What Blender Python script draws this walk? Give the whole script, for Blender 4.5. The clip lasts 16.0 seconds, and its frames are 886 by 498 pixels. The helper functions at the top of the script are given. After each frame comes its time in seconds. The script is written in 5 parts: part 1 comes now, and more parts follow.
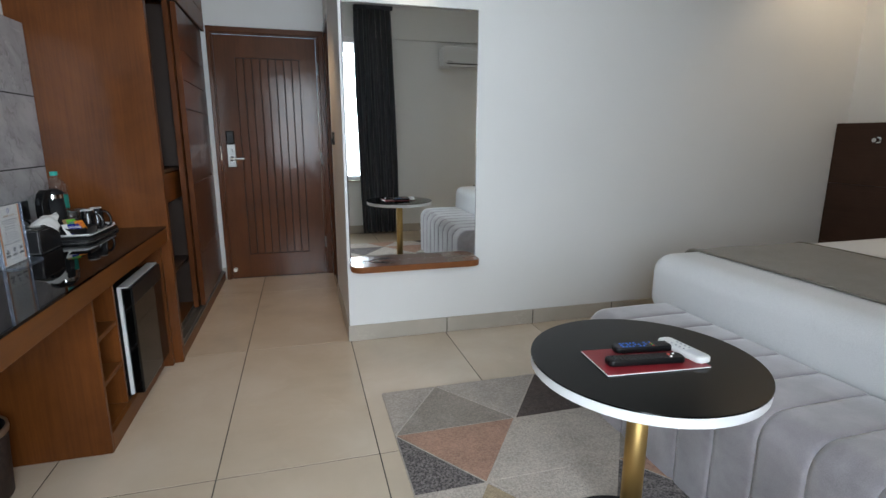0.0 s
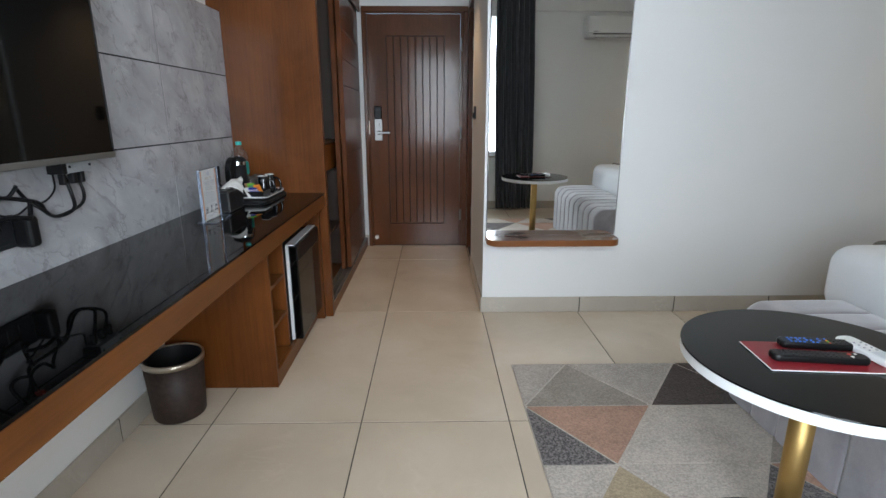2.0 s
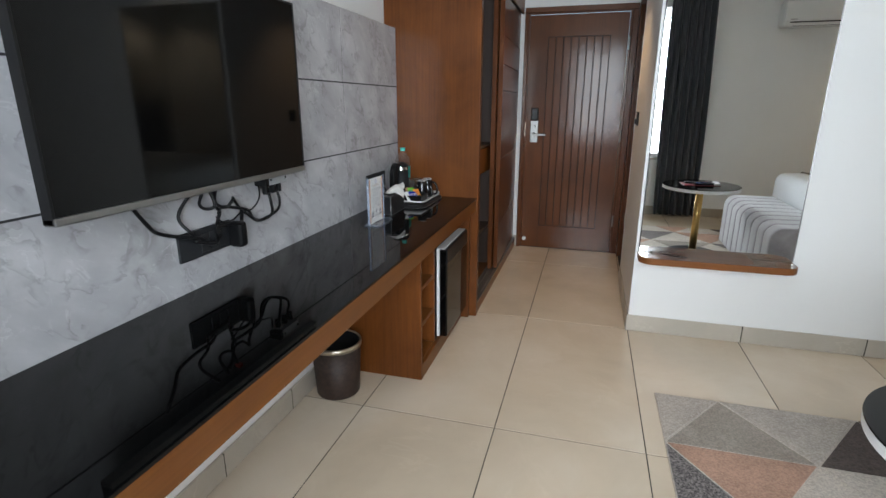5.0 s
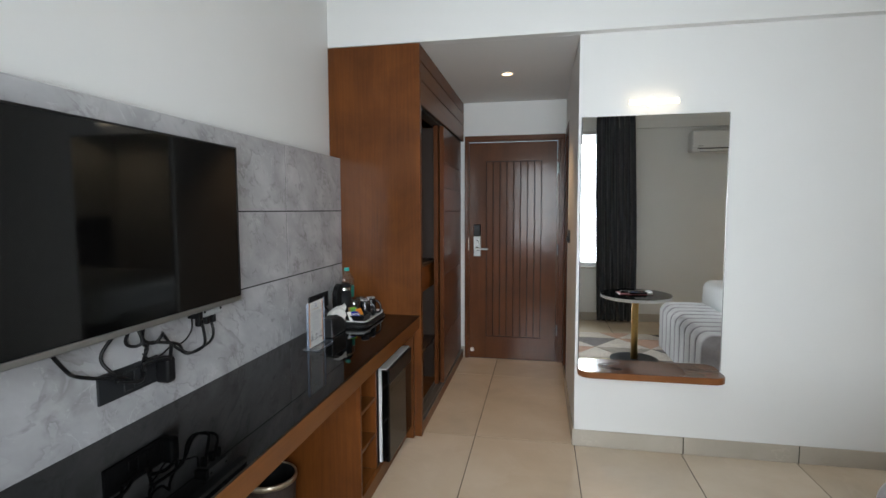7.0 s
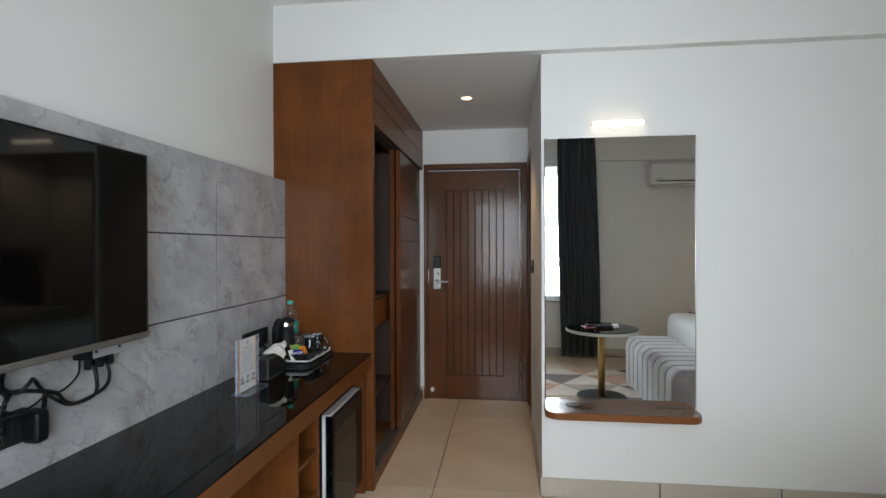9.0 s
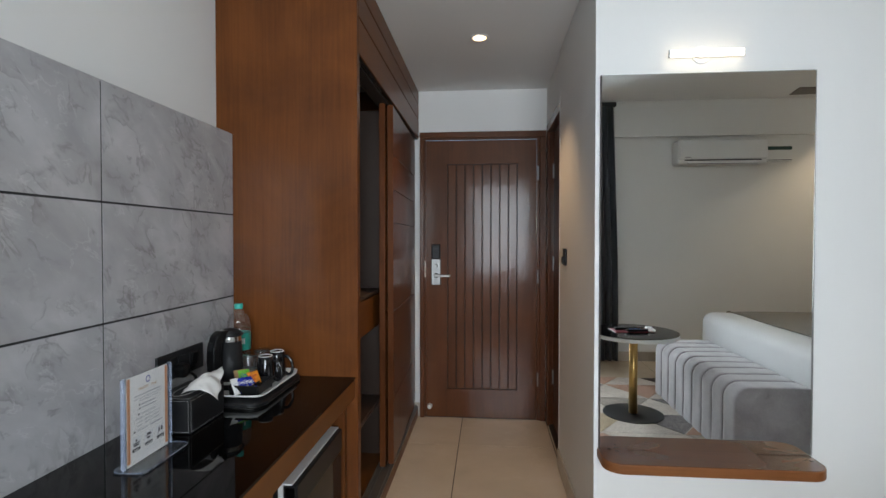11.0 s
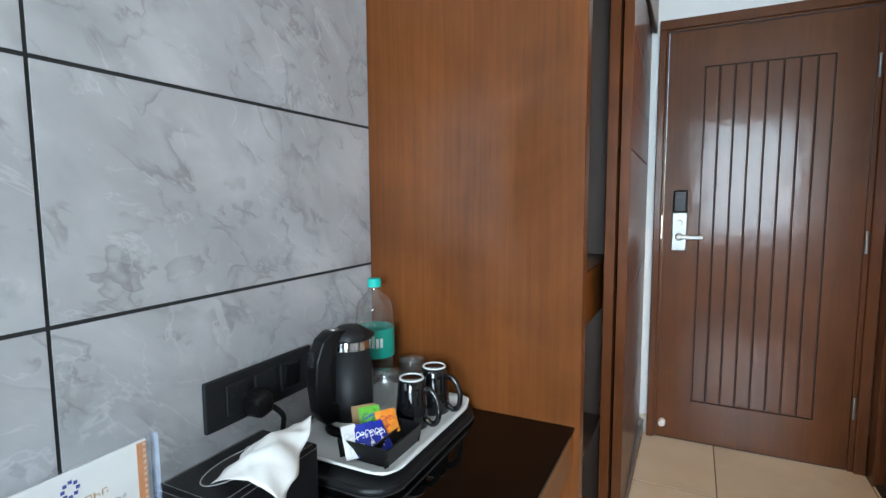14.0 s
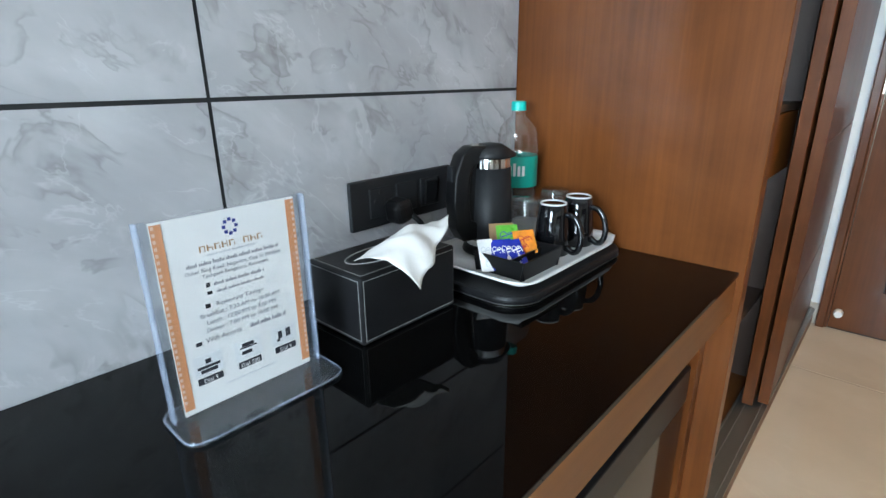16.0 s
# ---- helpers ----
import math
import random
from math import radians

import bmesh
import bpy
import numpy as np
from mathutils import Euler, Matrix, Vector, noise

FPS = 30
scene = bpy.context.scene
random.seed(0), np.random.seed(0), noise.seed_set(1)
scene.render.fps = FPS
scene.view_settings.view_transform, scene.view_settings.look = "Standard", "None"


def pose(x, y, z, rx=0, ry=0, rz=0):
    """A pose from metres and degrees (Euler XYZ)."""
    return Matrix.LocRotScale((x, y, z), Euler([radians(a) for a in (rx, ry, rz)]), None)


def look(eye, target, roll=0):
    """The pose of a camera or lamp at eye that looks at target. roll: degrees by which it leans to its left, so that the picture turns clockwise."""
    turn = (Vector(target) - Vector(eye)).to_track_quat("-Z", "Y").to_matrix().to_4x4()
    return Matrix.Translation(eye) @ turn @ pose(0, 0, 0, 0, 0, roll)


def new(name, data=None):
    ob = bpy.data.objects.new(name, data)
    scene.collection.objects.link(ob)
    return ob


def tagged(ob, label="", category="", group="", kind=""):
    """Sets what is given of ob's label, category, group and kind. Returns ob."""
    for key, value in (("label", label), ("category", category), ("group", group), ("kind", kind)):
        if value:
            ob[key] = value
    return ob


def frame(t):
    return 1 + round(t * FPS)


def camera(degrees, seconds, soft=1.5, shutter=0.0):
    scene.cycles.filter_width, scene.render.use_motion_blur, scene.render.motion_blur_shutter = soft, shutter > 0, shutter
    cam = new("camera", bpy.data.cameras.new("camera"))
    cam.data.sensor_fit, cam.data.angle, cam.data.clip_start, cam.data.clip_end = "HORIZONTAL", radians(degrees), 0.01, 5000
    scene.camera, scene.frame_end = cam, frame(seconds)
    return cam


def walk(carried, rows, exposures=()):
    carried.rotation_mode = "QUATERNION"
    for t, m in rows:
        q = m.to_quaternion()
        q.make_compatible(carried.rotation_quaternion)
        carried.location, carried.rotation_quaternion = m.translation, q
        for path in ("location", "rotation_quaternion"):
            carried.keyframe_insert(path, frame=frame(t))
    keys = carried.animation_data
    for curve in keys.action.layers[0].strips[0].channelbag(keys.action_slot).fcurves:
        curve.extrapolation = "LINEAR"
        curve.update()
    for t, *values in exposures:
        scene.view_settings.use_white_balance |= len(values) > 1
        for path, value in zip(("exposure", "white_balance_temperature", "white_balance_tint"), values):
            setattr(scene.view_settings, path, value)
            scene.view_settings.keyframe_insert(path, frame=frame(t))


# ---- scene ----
cam = camera(82.2, 16.0)
PATH = [
    (0, (0.002, 0.005, 1.229), (0.523, 1.888, 0.802), 0.1),
    (0.5, (-0.011, 0.005, 1.237), (0.376, 1.914, 0.787), 0.2),
    (1, (-0.023, 0.001, 1.232), (0.257, 1.925, 0.764), 0.1),
    (1.5, (-0.034, -0.011, 1.224), (0.132, 1.922, 0.739), -0.1),
    (2, (-0.063, -0.017, 1.215), (-0.028, 1.916, 0.702), 0.0),
    (2.5, (-0.088, -0.025, 1.203), (-0.202, 1.896, 0.657), 0.0),
    (3, (-0.098, -0.04, 1.207), (-0.374, 1.856, 0.632), -0.2),
    (3.2, (-0.109, -0.032, 1.209), (-0.443, 1.849, 0.616), -0.1),
    (5.3, (-0.053, -0.048, 1.351), (-0.593, 1.804, 0.824), -0.2),
    (5.5, (-0.044, -0.062, 1.366), (-0.588, 1.801, 0.881), -0.4),
    (6, (-0.015, -0.067, 1.391), (-0.545, 1.826, 1.025), -0.3),
    (6.5, (-0.003, -0.069, 1.409), (-0.455, 1.863, 1.154), -0.2),
    (7, (0.027, -0.074, 1.421), (-0.349, 1.885, 1.268), -0.2),
    (7.5, (0.071, -0.064, 1.424), (-0.238, 1.91, 1.341), -0.2),
    (8, (0.084, -0.041, 1.411), (-0.192, 1.94, 1.383), -0.2),
    (10.5, (-0.142, 0.769, 1.316), (-0.335, 2.759, 1.314), -0.0),
    (11, (-0.178, 0.973, 1.317), (-0.354, 2.965, 1.281), 0.0),
    (11.5, (-0.183, 1.158, 1.295), (-0.328, 3.151, 1.229), 0.0),
    (12, (-0.171, 1.381, 1.313), (-0.316, 3.374, 1.216), -0.0),
    (12.5, (-0.231, 1.542, 1.296), (-0.423, 3.529, 1.187), -0.1),
    (13, (-0.35, 1.719, 1.282), (-0.693, 3.685, 1.144), 0.0),
    (13.5, (-0.447, 1.817, 1.264), (-1.015, 3.729, 1.106), -0.1),
    (14, (-0.494, 1.907, 1.248), (-1.376, 3.691, 1.052), -0.3),
    (14.5, (-0.516, 1.94, 1.206), (-1.624, 3.582, 0.932), -0.4),
    (15, (-0.523, 1.937, 1.171), (-1.744, 3.468, 0.765), -0.4),
    (15.5, (-0.524, 1.931, 1.132), (-1.785, 3.398, 0.622), -0.8),
    (16, (-0.515, 1.937, 1.113), (-1.796, 3.336, 0.482), -0.7),
]
walk(cam, [(t, look(eye, target, roll)) for t, eye, target, roll in PATH],
     [(0.0, -0.3, 6500, 10), (1.5, -0.22, 6450, 10), (3.0, 0.05, 6500, 10), (5.5, 0.08, 6700, 10), (8.0, -0.28, 6850, 10), (11.0, -0.15, 6650, 10), (12.5, 0.28, 6350, 6), (13.5, 0.64, 6150, 3), (14.5, 0.97, 6050, 3), (16.0, 0.9, 6000, 3)])

# ---- world and large lights ----
world = bpy.data.worlds.new("world")
scene.world = world
world.use_nodes = True
wn = world.node_tree
sky = wn.nodes.new("ShaderNodeTexSky")
sky.sky_type, sky.sun_disc, sky.sun_elevation, sky.sun_rotation = "NISHITA", False, radians(40), radians(200)
wn.links.new(sky.outputs[0], wn.nodes["Background"].inputs[0])
wn.nodes["Background"].inputs[1].default_value = 0.15

sun = new("sun", bpy.data.lights.new("sun", "SUN"))
sun.data.energy, sun.data.angle, sun.data.color = 0.5, radians(12), (1, 0.95, 0.88)
sun.matrix_world = look((-2, -8, 7), (-0.4, 0, 1))


def area_lamp(name, eye, target, w, h, watts, colour):
    d = bpy.data.lights.new(name, "AREA")
    d.shape, d.size, d.size_y, d.energy, d.color = "RECTANGLE", w, h, watts, colour
    ob = new(name, d)
    ob.matrix_world = look(eye, target)
    return ob


def spot_lamp(name, eye, target, watts, colour, angle=100, blend=0.6, radius=0.04):
    d = bpy.data.lights.new(name, "SPOT")
    d.energy, d.color, d.spot_size, d.spot_blend, d.shadow_soft_size = watts, colour, radians(angle), blend, radius
    ob = new(name, d)
    ob.matrix_world = look(eye, target)
    return ob


daylight = area_lamp("window_daylight", (0.16, -0.585, 1.45), (0.3, 3, 1.2), 1.15, 1.5, 52, (0.78, 0.89, 1.0))
daylight.data.spread = radians(124)
WARM = (1.0, 0.78, 0.52)
spot_lamp("hall_downlight_lamp", (-0.225, 3.76, 2.395), (-0.225, 3.76, 0), 30, (1.0, 0.67, 0.38), 96)
spot_lamp("bed_downlight_lamp", (3.55, 2.55, 2.69), (3.6, 2.75, 0), 18, WARM, 120)
spot_lamp("bed_downlight_lamp", (3.55, 0.1, 2.69), (3.6, -0.1, 0), 36, WARM, 120)

# ---- materials ----
M = {}


def material(name, colour, rough=0.5, metal=0.0, **extra):
    """A principled material; returns its tree, its shader and the place coordinates."""
    m = bpy.data.materials.new(name)
    m.use_nodes = True
    t = m.node_tree
    b = t.nodes["Principled BSDF"]
    b.inputs["Base Color"].default_value = (*colour, 1)
    b.inputs["Roughness"].default_value = rough
    b.inputs["Metallic"].default_value = metal
    for k, v in extra.items():
        b.inputs[k.replace("_", " ")].default_value = v
    M[name] = m
    return t, b


def node(t, kind, **sets):
    n = t.nodes.new("ShaderNode" + kind)
    for k, v in sets.items():
        n.inputs[k.replace("_", " ")].default_value = v
    return n


def places(t, scale=(1, 1, 1), shuffle=False):
    g = node(t, "NewGeometry")
    out = g.outputs["Position"]
    if shuffle:
        info = node(t, "ObjectInfo")
        c = node(t, "CombineXYZ")
        mul = node(t, "Math")
        mul.operation = "MULTIPLY"
        mul.inputs[1].default_value = 37.0
        t.links.new(info.outputs["Random"], mul.inputs[0])
        for i in range(3):
            t.links.new(mul.outputs[0], c.inputs[i])
        add = node(t, "VectorMath")
        t.links.new(out, add.inputs[0])
        t.links.new(c.outputs[0], add.inputs[1])
        out = add.outputs[0]
    mp = node(t, "Mapping", Scale=scale)
    t.links.new(out, mp.inputs["Vector"])
    return mp.outputs[0]


def noise_tex(t, vec, scale, detail=4, rough=0.55, dist=0.0):
    n = node(t, "TexNoise", Scale=scale, Detail=detail, Roughness=rough, Distortion=dist)
    t.links.new(vec, n.inputs["Vector"])
    return n.outputs["Fac"]


def ramp(t, fac, stops):
    r = node(t, "ValToRGB")
    e = r.color_ramp.elements
    while len(e) < len(stops):
        e.new(0.5)
    for el, (p, c) in zip(e, stops):
        el.position, el.color = p, (*c, 1)
    t.links.new(fac, r.inputs["Fac"])
    return r.outputs["Color"]


def mix(t, fac, a, b, how="MIX"):
    m = node(t, "Mix")
    m.data_type, m.blend_type = "RGBA", how
    for v, i in ((fac, 0), (a, 6), (b, 7)):
        if isinstance(v, (int, float)):
            m.inputs[i].default_value = v
        elif isinstance(v, tuple):
            m.inputs[i].default_value = (*v, 1)
        else:
            t.links.new(v, m.inputs[i])
    return m.outputs[2]


def bump(t, b, fac, strength, distance=0.002):
    n = node(t, "Bump", Strength=strength, Distance=distance)
    t.links.new(fac, n.inputs["Height"])
    t.links.new(n.outputs[0], b.inputs["Normal"])


def rough_from(t, b, fac, lo, hi):
    r = node(t, "MapRange", To_Min=lo, To_Max=hi)
    t.links.new(fac, r.inputs["Value"])
    t.links.new(r.outputs[0], b.inputs["Roughness"])


def thin_sheet(name, tint, rough=0.03, gain=1.0, haze=0.0):
    """A thin clear skin: light passes straight through, and its gloss grows towards the rim."""
    t, b = material(name, tint, rough)
    clear, shine, both = node(t, "BsdfTransparent", Color=(*tint, 1)), node(t, "BsdfGlossy", Roughness=rough), node(t, "MixShader")
    # A little white diffuse paints a pale haze that brightens the clear skin.
    dull, film = node(t, "BsdfDiffuse", Color=(0.85, 0.87, 0.87, 1)), node(t, "MixShader")
    film.inputs[0].default_value = haze
    edge = node(t, "LayerWeight", Blend=0.5)
    power = node(t, "Math")
    power.operation = "POWER"
    power.inputs[1].default_value = 3.5
    t.links.new(edge.outputs["Facing"], power.inputs[0])
    k = node(t, "MapRange", To_Min=0.03 * gain, To_Max=0.5 * gain)
    t.links.new(power.outputs[0], k.inputs["Value"])
    t.links.new(k.outputs[0], both.inputs[0])
    t.links.new(clear.outputs[0], film.inputs[1])
    t.links.new(dull.outputs[0], film.inputs[2])
    t.links.new(film.outputs[0], both.inputs[1])
    t.links.new(shine.outputs[0], both.inputs[2])
    t.links.new(both.outputs[0], t.nodes["Material Output"].inputs["Surface"])


def shade(c, k):
    return tuple(min(1, v * k) for v in c)


def painted(name, colour, rough=0.6, var=0.06, scale=3.0, grain=120, strength=0.15, **extra):
    """Paint, plastic or leather with slight patches and a fine relief."""
    t, b = material(name, colour, rough, **extra)
    p = places(t)
    big = noise_tex(t, p, scale, 5)
    t.links.new(ramp(t, big, ((0.3, shade(colour, 1 - var)), (0.7, shade(colour, 1 + var)))), b.inputs["Base Color"])
    fine = noise_tex(t, p, grain, 3)
    rough_from(t, b, big, max(0.02, rough - 0.08), min(1, rough + 0.08))
    bump(t, b, fine, strength, 0.001)


def wood(name, dark, light, axis, rough=0.3, coat=0.3, freq=1.0):
    """Varnished timber veneer; the grain runs along the axis 0, 1 or 2."""
    t, b = material(name, light, rough, Specular_IOR_Level=0.14)
    b.inputs["Coat Weight"].default_value = coat
    b.inputs["Coat Roughness"].default_value = 0.12
    s = [6.5 * freq, 6.5 * freq, 6.5 * freq]
    s[axis] = 0.8 * freq
    p = places(t, tuple(s), shuffle=True)
    a = noise_tex(t, p, 1.0, 6, 0.6, 0.8)
    s2 = [90, 90, 90]
    s2[axis] = 2.5
    q = places(t, tuple(s2), shuffle=True)
    fine = noise_tex(t, q, 1.0, 4, 0.6)
    c = ramp(t, a, ((0.25, dark), (0.5, tuple((x + y) / 2 for x, y in zip(dark, light))), (0.75, light)))
    c = mix(t, 0.34, c, ramp(t, fine, ((0.3, shade(dark, 0.8)), (0.7, light))))
    wear = noise_tex(t, places(t), 2.6, 5, 0.6, 0.6)
    c = mix(t, 0.34, c, ramp(t, wear, ((0.35, shade(dark, 1.1)), (0.65, shade(light, 1.05)))))
    t.links.new(c, b.inputs["Base Color"])
    rough_from(t, b, wear, rough - 0.06, rough + 0.1)
    bump(t, b, fine, 0.12, 0.0006)
    wave = node(t, "Bump", Strength=0.3, Distance=0.004)
    t.links.new(noise_tex(t, places(t), 16, 3), wave.inputs["Height"])
    t.links.new(wave.outputs[0], b.inputs["Coat Normal"])


painted("wall_paint", (0.78, 0.775, 0.755), 0.65, 0.02, 1.2, 220, 0.12)
painted("ceiling_paint", (0.8, 0.8, 0.79), 0.8, 0.02, 1.2, 220, 0.1)
wood("teak_upright", (0.062, 0.0185, 0.0048), (0.195, 0.061, 0.0135), 2, 0.36, 0.2)
wood("teak_along", (0.085, 0.027, 0.006), (0.2, 0.068, 0.014), 1, 0.38, 0.2)
wood("teak_across", (0.14, 0.05, 0.016), (0.27, 0.10, 0.035), 0, 0.36)
wood("shelf_top", (0.07, 0.022, 0.009), (0.145, 0.05, 0.02), 0, 0.26, 1.0)
wood("door_timber", (0.06, 0.019, 0.006), (0.135, 0.045, 0.013), 2, 0.4, 0.3)
wood("door_trim", (0.06, 0.02, 0.008), (0.135, 0.047, 0.017), 2, 0.3, 0.4)
wood("dark_veneer", (0.035, 0.018, 0.012), (0.075, 0.038, 0.024), 1, 0.4, 0.1)
wood("raw_edge", (0.04, 0.012, 0.004), (0.17, 0.052, 0.014), 2, 0.3, 0.3, 2.5)
painted("cabinet_inside", (0.05, 0.028, 0.018), 0.5, 0.12, 4, 60, 0.1)
painted("groove_dark", (0.02, 0.012, 0.008), 0.7)
painted("black_plastic", (0.006, 0.006, 0.0065), 0.36, 0.1, Specular_IOR_Level=0.25)
painted("socket_plastic", (0.018, 0.019, 0.021), 0.45, 0.06, Specular_IOR_Level=0.3)
painted("grout", (0.03, 0.025, 0.02), 0.85, 0.15, 20)
painted("clad_joint", (0.015, 0.015, 0.016), 0.8)
painted("white_plastic", (0.75, 0.75, 0.74), 0.35, 0.02)
painted("port_silver", (0.34, 0.35, 0.35), 0.4, 0.1, 20)
painted("white_lacquer", (0.8, 0.8, 0.8), 0.35, 0.02)
painted("white_ceramic", (0.82, 0.81, 0.79), 0.15, 0.02)
painted("paper_white", (0.82, 0.81, 0.79), 0.8, 0.02)
material("steel", (0.33, 0.33, 0.32), 0.45, 1.0)
material("chrome", (0.75, 0.75, 0.75), 0.1, 1.0)
material("brass", (0.55, 0.37, 0.14), 0.48, 1.0)
material("black_glass", (0.002, 0.002, 0.002), 0.03, 0.0, Specular_IOR_Level=0.19)
material("screen_glass", (0.002, 0.002, 0.002), 0.05, 0.0, Specular_IOR_Level=0.25)
material("mirror_silver", (0.95, 0.97, 0.955), 0.0, 1.0)
material("lamp_glow", (1, 0.9, 0.75), 0.4, 0.0, Emission_Color=(1.0, 0.86, 0.66, 1), Emission_Strength=4.5)
material("downlight_glow", (1, 0.8, 0.6), 0.4, 0.0, Emission_Color=(1.0, 0.72, 0.42, 1), Emission_Strength=5.0)
material("clear_glass", (1, 1, 1), 0.02, 0.0, Transmission_Weight=1.0, IOR=1.45)
thin_sheet("thin_glass", (0.985, 0.992, 0.99), 0.03, 1.9, 0.012)
thin_sheet("acrylic", (0.99, 0.993, 0.997), 0.03, 0.5, 0.006)
thin_sheet("acrylic_base", (0.93, 0.955, 0.985), 0.03, 1.3, 0.02)
thin_sheet("bottle_plastic", (0.99, 0.995, 0.995), 0.05, 3.0, 0.018)
thin_sheet("glass_edge", (0.95, 0.975, 0.965), 0.04, 2.4, 0.03)
material("daylight_backdrop", (0.8, 0.85, 0.9), 1.0, 0.0, Emission_Color=(0.86, 0.93, 1.0, 1), Emission_Strength=2.2)


painted("display_green", (0.02, 0.06, 0.045), 0.3)
painted("fan_brown", (0.07, 0.05, 0.042), 0.4)
painted("bin_brown", (0.036, 0.022, 0.017), 0.5, 0.4, 45, 160, 0.8, Specular_IOR_Level=0.3)
material("rim_metal", (0.5, 0.44, 0.36), 0.35, 1.0)
painted("black_leather", (0.008, 0.008, 0.009), 0.42, 0.15, 30, 420, 0.35, Specular_IOR_Level=0.3)
painted("kettle_black", (0.011, 0.0115, 0.013), 0.5, 0.08, 8, 500, 0.1, Specular_IOR_Level=0.3)
painted("thread_white", (0.6, 0.6, 0.58), 0.8, 0.02)
painted("tissue_paper", (0.68, 0.66, 0.63), 0.9, 0.03, 20, 300, 0.2)
material("black_glaze", (0.006, 0.006, 0.007), 0.06, 0.0, Specular_IOR_Level=0.6)
material("acrylic_edge", (0.5, 0.58, 0.74), 0.08, 0.0, Alpha=0.32, Specular_IOR_Level=0.8)
painted("label_green", (0.02, 0.33, 0.25), 0.4, 0.05)
painted("cap_green", (0.03, 0.46, 0.38), 0.35, 0.05)
painted("ink_dark", (0.03, 0.03, 0.04), 0.6)
painted("ink_text", (0.33, 0.33, 0.36), 0.6)
painted("ink_faint", (0.38, 0.38, 0.41), 0.7)
painted("ink_pale", (0.62, 0.63, 0.65), 0.7)
painted("ink_tile", (0.75, 0.755, 0.76), 0.7)
painted("ink_gold", (0.45, 0.27, 0.12), 0.5)
painted("ink_blue", (0.04, 0.06, 0.3), 0.5)
painted("ink_orange", (0.62, 0.27, 0.12), 0.6)
painted("ink_peach", (0.72, 0.5, 0.38), 0.6)
painted("ink_red", (0.5, 0.05, 0.03), 0.5)
painted("key_blue", (0.03, 0.16, 0.6), 0.4)
painted("foil_blue", (0.02, 0.035, 0.36), 0.25, 0.2, 60)
painted("foil_green", (0.12, 0.42, 0.03), 0.3, 0.2, 60)
painted("foil_orange", (0.75, 0.25, 0.02), 0.3, 0.25, 60)
painted("paper_brown", (0.32, 0.19, 0.09), 0.7)
painted("folder_red", (0.22, 0.014, 0.02), 0.4, 0.15, 8)
painted("hanger_wood", (0.45, 0.29, 0.14), 0.45, 0.15, 12)


def stone_tile(name, base, vein, pale, rough, scale, amount, slant=0.0, stretch=1.0, shuffle=True):
    """Polished stone-look tile: soft clouds, smudged veins with one sharp side, and pale cracks that run along a slant."""
    t, b = material(name, base, rough)
    p = places(t, (1, 1, 1), shuffle)
    turn = node(t, "Mapping", Rotation=(radians(slant), 0, 0))
    t.links.new(p, turn.inputs["Vector"])
    draw = node(t, "Mapping", Scale=(1, 1, stretch))
    t.links.new(turn.outputs[0], draw.inputs["Vector"])
    q = draw.outputs[0]
    cloud = noise_tex(t, q, 1.7 * scale, 5, 0.55, 0.3)
    c = ramp(t, cloud, ((0.3, shade(base, 0.84)), (0.5, base), (0.7, pale)))
    for size, lo, hi, cut, much in ((1.6, 0.41, 0.495, 0.507, 0.85), (3.4, 0.42, 0.492, 0.51, 0.8)):
        smudge = noise_tex(t, q, size * scale, 4, 0.54, 0.55)
        line = ramp(t, smudge, ((lo, (0, 0, 0)), ((lo + hi) / 2, (0.28,) * 3), (hi, (1, 1, 1)), (cut, (0, 0, 0))))
        gate = noise_tex(t, p, 1.4 * size * scale, 3, 0.5, 0.2)
        mask = mix(t, 1.0, line, ramp(t, gate, ((0.46, (0, 0, 0)), (0.6, (1, 1, 1)))), "MULTIPLY")
        c = mix(t, mix(t, 1.0, mask, (amount * much,) * 3, "MULTIPLY"), c, vein)
    for size, wide in ((1.2, 0.011), (2.9, 0.016)):
        thread = noise_tex(t, q, size * scale, 5, 0.58, 0.6)
        white = ramp(t, thread, ((0.5 - wide, (0, 0, 0)), (0.5, (1, 1, 1)), (0.5 + wide, (0, 0, 0))))
        gate2 = noise_tex(t, p, 2.1 * size * scale, 4, 0.55, 0.2)
        k2 = mix(t, 1.0, white, ramp(t, gate2, ((0.5, (0, 0, 0)), (0.6, (1, 1, 1)))), "MULTIPLY")
        c = mix(t, mix(t, 1.0, k2, (0.5 * amount,) * 3, "MULTIPLY"), c, shade(pale, 1.3))
    t.links.new(c, b.inputs["Base Color"])
    rough_from(t, b, cloud, rough - 0.04, rough + 0.06)


stone_tile("marble_grey", (0.43, 0.425, 0.435), (0.20, 0.19, 0.185), (0.53, 0.525, 0.535), 0.2, 2.3, 0.6, 38, 1.7)
stone_tile("floor_tile", (0.60, 0.492, 0.37), (0.53, 0.42, 0.305), (0.67, 0.57, 0.45), 0.17, 0.7, 0.16, 0, 1.0)
stone_tile("skirting_tile", (0.46, 0.41, 0.34), (0.4, 0.35, 0.28), (0.52, 0.47, 0.4), 0.3, 1.0, 0.5)


